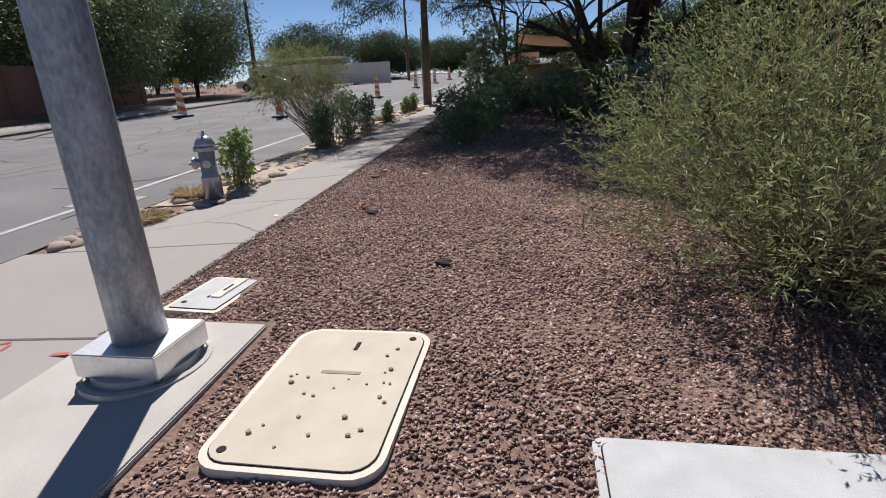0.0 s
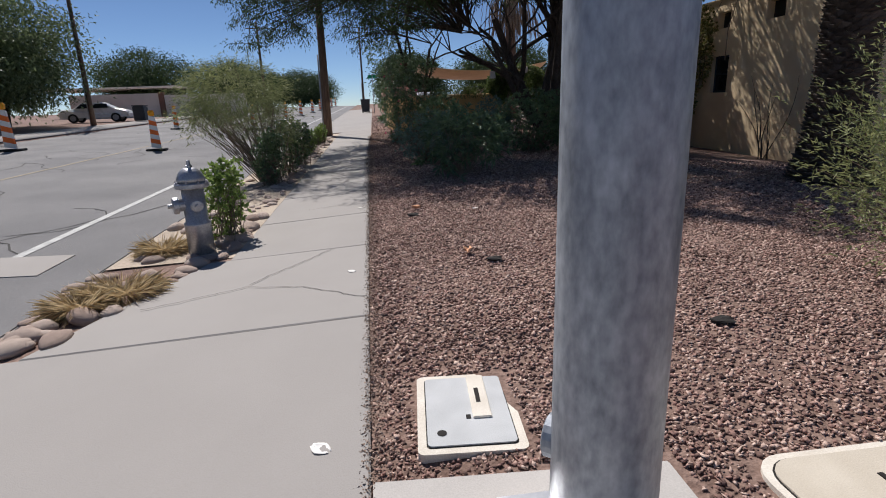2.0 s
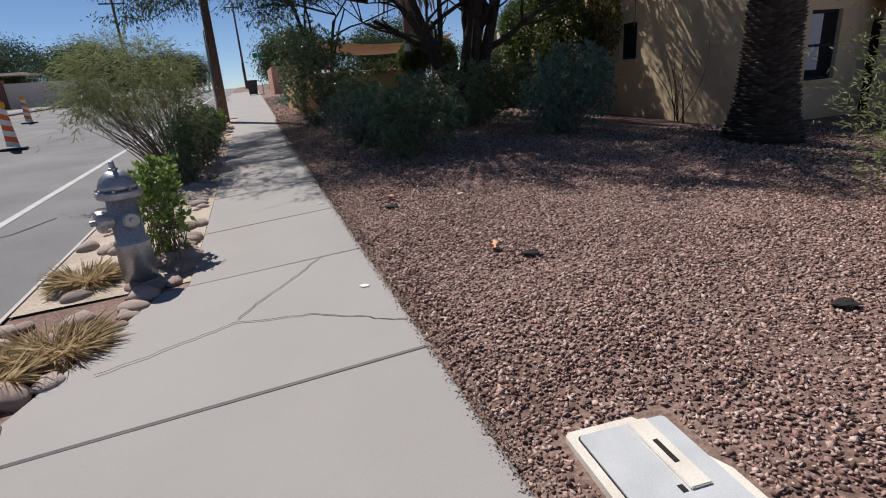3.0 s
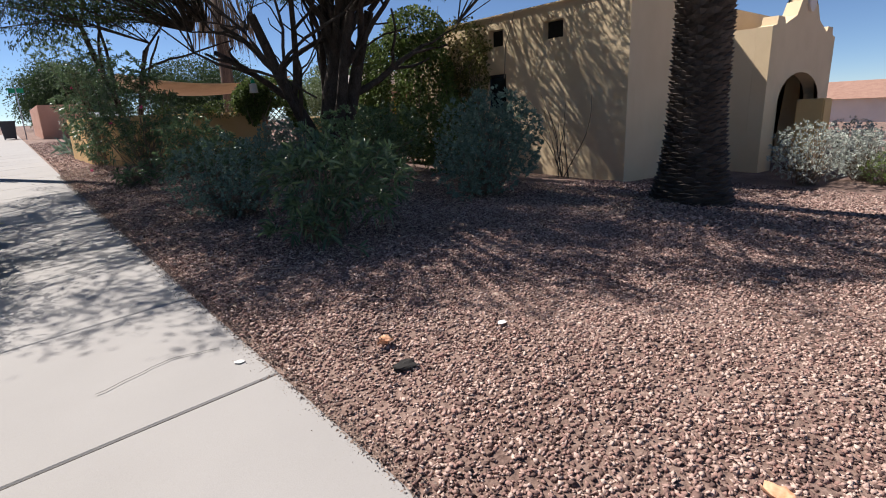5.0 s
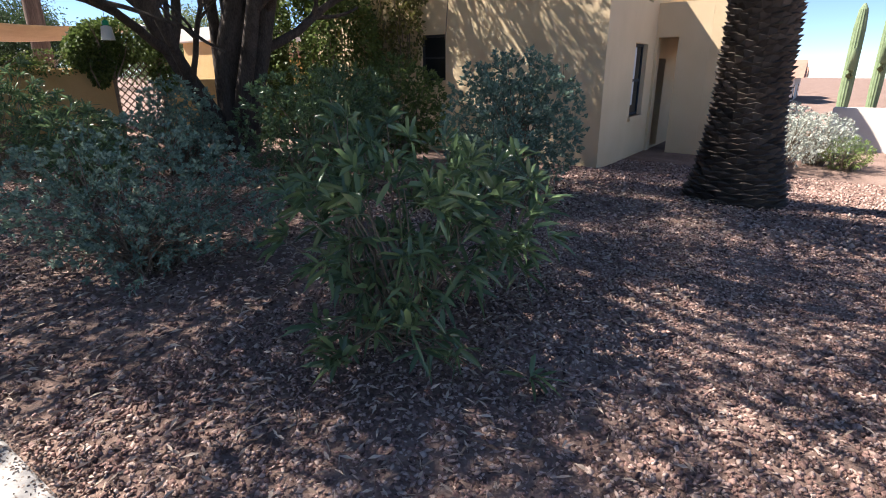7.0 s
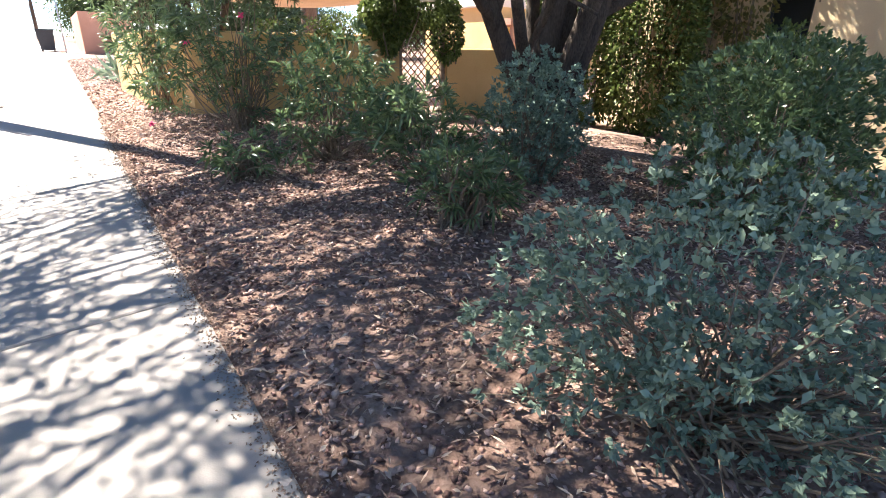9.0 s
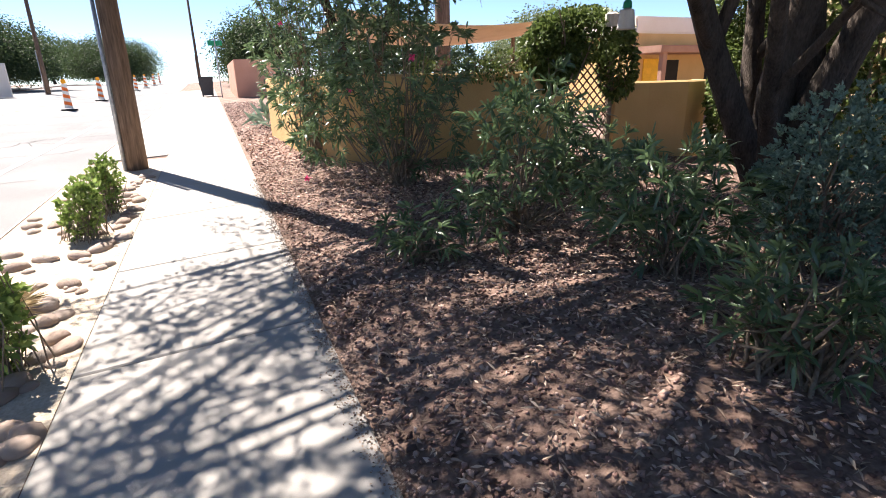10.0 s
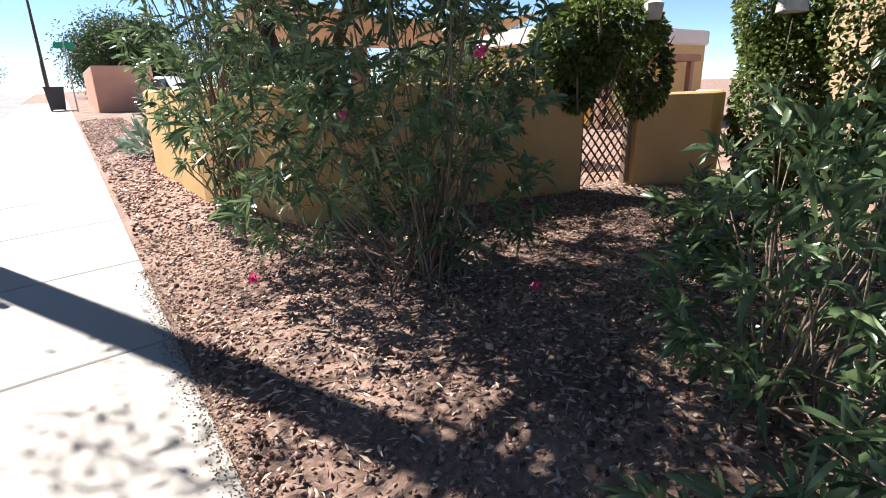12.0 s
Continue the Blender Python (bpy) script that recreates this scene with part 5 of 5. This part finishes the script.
    at("dark_bush", 0.9, 12.8, "dense dark evergreen bush in tree shade", [((0, 0, 0.7), (0.9, 0.8, 0.7)), ((0.9, 0.3, 0.8), (0.7, 0.7, 0.7))], 16000, 0.06, 0.026, M_OLEA, 12, stems=10, tuft=12, spread=0.7)
    at("dark_bush", 4.2, 14.2, "dense dark evergreen bush before the vines", [((0, 0, 0.9), (0.9, 0.9, 0.9))], 10000, 0.07, 0.03, M_IVY, 13, stems=8, tuft=12, spread=0.7)
    for k, (x, y, s) in enumerate(((-4.36, 7.0, 0.85), (-4.55, 10.7, 0.95), (-4.45, 12.0, 1.1), (-4.4, 13.3, 0.95), (-4.45, 15.7, 0.62), (-4.5, 18.3, 0.55), (-4.45, 19.3, 0.6))):
        shrub("weed_bush", (x, y, ground_z(x, y)), "upright leafy green weed growing between kerb rocks", [((0, 0, 0.5 * s), (0.28 * s, 0.28 * s, 0.5 * s)), ((0.1 * s, 0.05, 0.75 * s), (0.2 * s, 0.2 * s, 0.3 * s))], int(1900 * s), 0.06, 0.036, M_WEED if k in (0, 4, 5, 6) else M_OLEA, 80 + k, stems=8, stem_r=0.005, tuft=6, spread=0.7, group="weeds in the kerb strip")
    shrub("feathery_bush", (-4.7, 11.3, ground_z(-4.7, 11.3)), "feathery grey-green sapling leaning over the kerb", [((-0.4, 0, 1.6), (0.9, 0.9, 0.6)), ((0.1, 0.1, 1.1), (0.5, 0.5, 0.5)), ((-0.9, -0.3, 1.25), (0.5, 0.5, 0.35))], 15000, 0.095, 0.010, M_WILLOW, 90, stems=14, stem_r=0.010, tuft=18, droop=0.8, spread=0.5, shoot=0.4)
    for k, (x, y, s) in enumerate(((9.6, 8.6, 1.0), (11.0, 7.9, 0.85), (13.4, 8.8, 0.95))):
        shrub("brittlebush", (x, y, ground_z(x, y)), "silvery pale desert bush in full sun", [((0, 0, 0.7 * s), (1.0 * s, 0.8 * s, 0.65 * s))], 6000, 0.06, 0.022, M_SILVER, 100 + k, stems=12, tuft=10, spread=0.7, group="silvery bushes before the house")
    shrub("green_bush", (10.6, 7.4, ground_z(10.6, 7.4)), "low bright green bush by the pale wall", [((0, 0, 0.35), (0.55, 0.5, 0.35))], 3500, 0.05, 0.012, M_WEED, 110, stems=10, tuft=10, spread=0.7)
    shrub("straggly_bush", (6.2, 5.6, ground_z(6.2, 5.6)), "sparse straggly light green bush on the gravel", [((0, 0, 0.5), (1.0, 0.7, 0.5)), ((-0.7, 0.3, 0.5), (0.6, 0.5, 0.3))], 2200, 0.07, 0.009, M_WILLOW, 111, stems=18, tuft=8, spread=0.6)
    shrub("agave", (-1.9, 26.5, ground_z(-1.9, 26.5)), "pale green agave rosette beside the far pavement", [((0, 0, 0.15), (0.2, 0.2, 0.12))], 60, 0.6, 0.10, M_SAGE, 112, stems=1, tuft=10, spread=0.4, twigs=False)


def bare_shrub():
    rng = np.random.default_rng(91)
    b = thing("bare_shrub", (6.75, 12.9, ground_z(6.75, 12.9)), "leafless dark twiggy shrub against the stucco wall", "bush")
    for k in range(9):
        p, pts = Vector((0, 0.1 * rng.normal(), 0)), []
        d = Vector((rng.normal(0, 0.08), rng.normal(0, 0.42), 1.0)).normalized()
        n = int(rng.integers(5, 9))
        for i in range(n):
            pts.append(p.copy())
            d = (d + Vector((rng.normal(0, 0.05), rng.normal(0, 0.14), 0.05))).normalized()
            p = p + d * 0.3
        tubes("stem", [(pts, [0.014 * (1 - 0.8 * i / n) for i in range(n)])], M_BARK, b, "", 5)


def flowers():
    rng = np.random.default_rng(61)
    for x, y, z in ((-1.85, 18.3, 1.45), (-1.3, 17.85, 1.75), (-2.3, 18.9, 0.45), (-0.9, 17.8, 0.4), (-2.2, 20.6, 2.3), (-1.6, 20.2, 2.7)):
        f = thing("oleander_flower", (x, y, z), "small pink oleander blossom on the shrub", "flower", "pink blossoms")
        put("petals", leaf_mesh("petals", np.zeros((16, 3)), rng.normal(0, 1, (16, 3)), 0.045, 0.03, M_FLOWER, rng, 0.2), f)


# ---- build, large things first ----
house()
palm()
garden_wall()
big_tree()
back_buildings()
far_side()
signal_pole()
vaults()
hydrant()
wood_pole(-4.46, 22.3, 9, 0.155, "weathered brown wooden utility pole beside the pavement", 0.6)
bushes()
for gx, gy, gr, gs in ((-4.75, 5.35, 0.22, 1), (-4.9, 6.6, 0.13, 2), (-4.95, 5.1, 0.13, 3), (-4.8, 16.6, 0.2, 4)):
    grass_clump(gx, gy, gr, gs)
bare_shrub()
flowers()
rocks()
spray_marks()
gravel()
litter()
pavement()
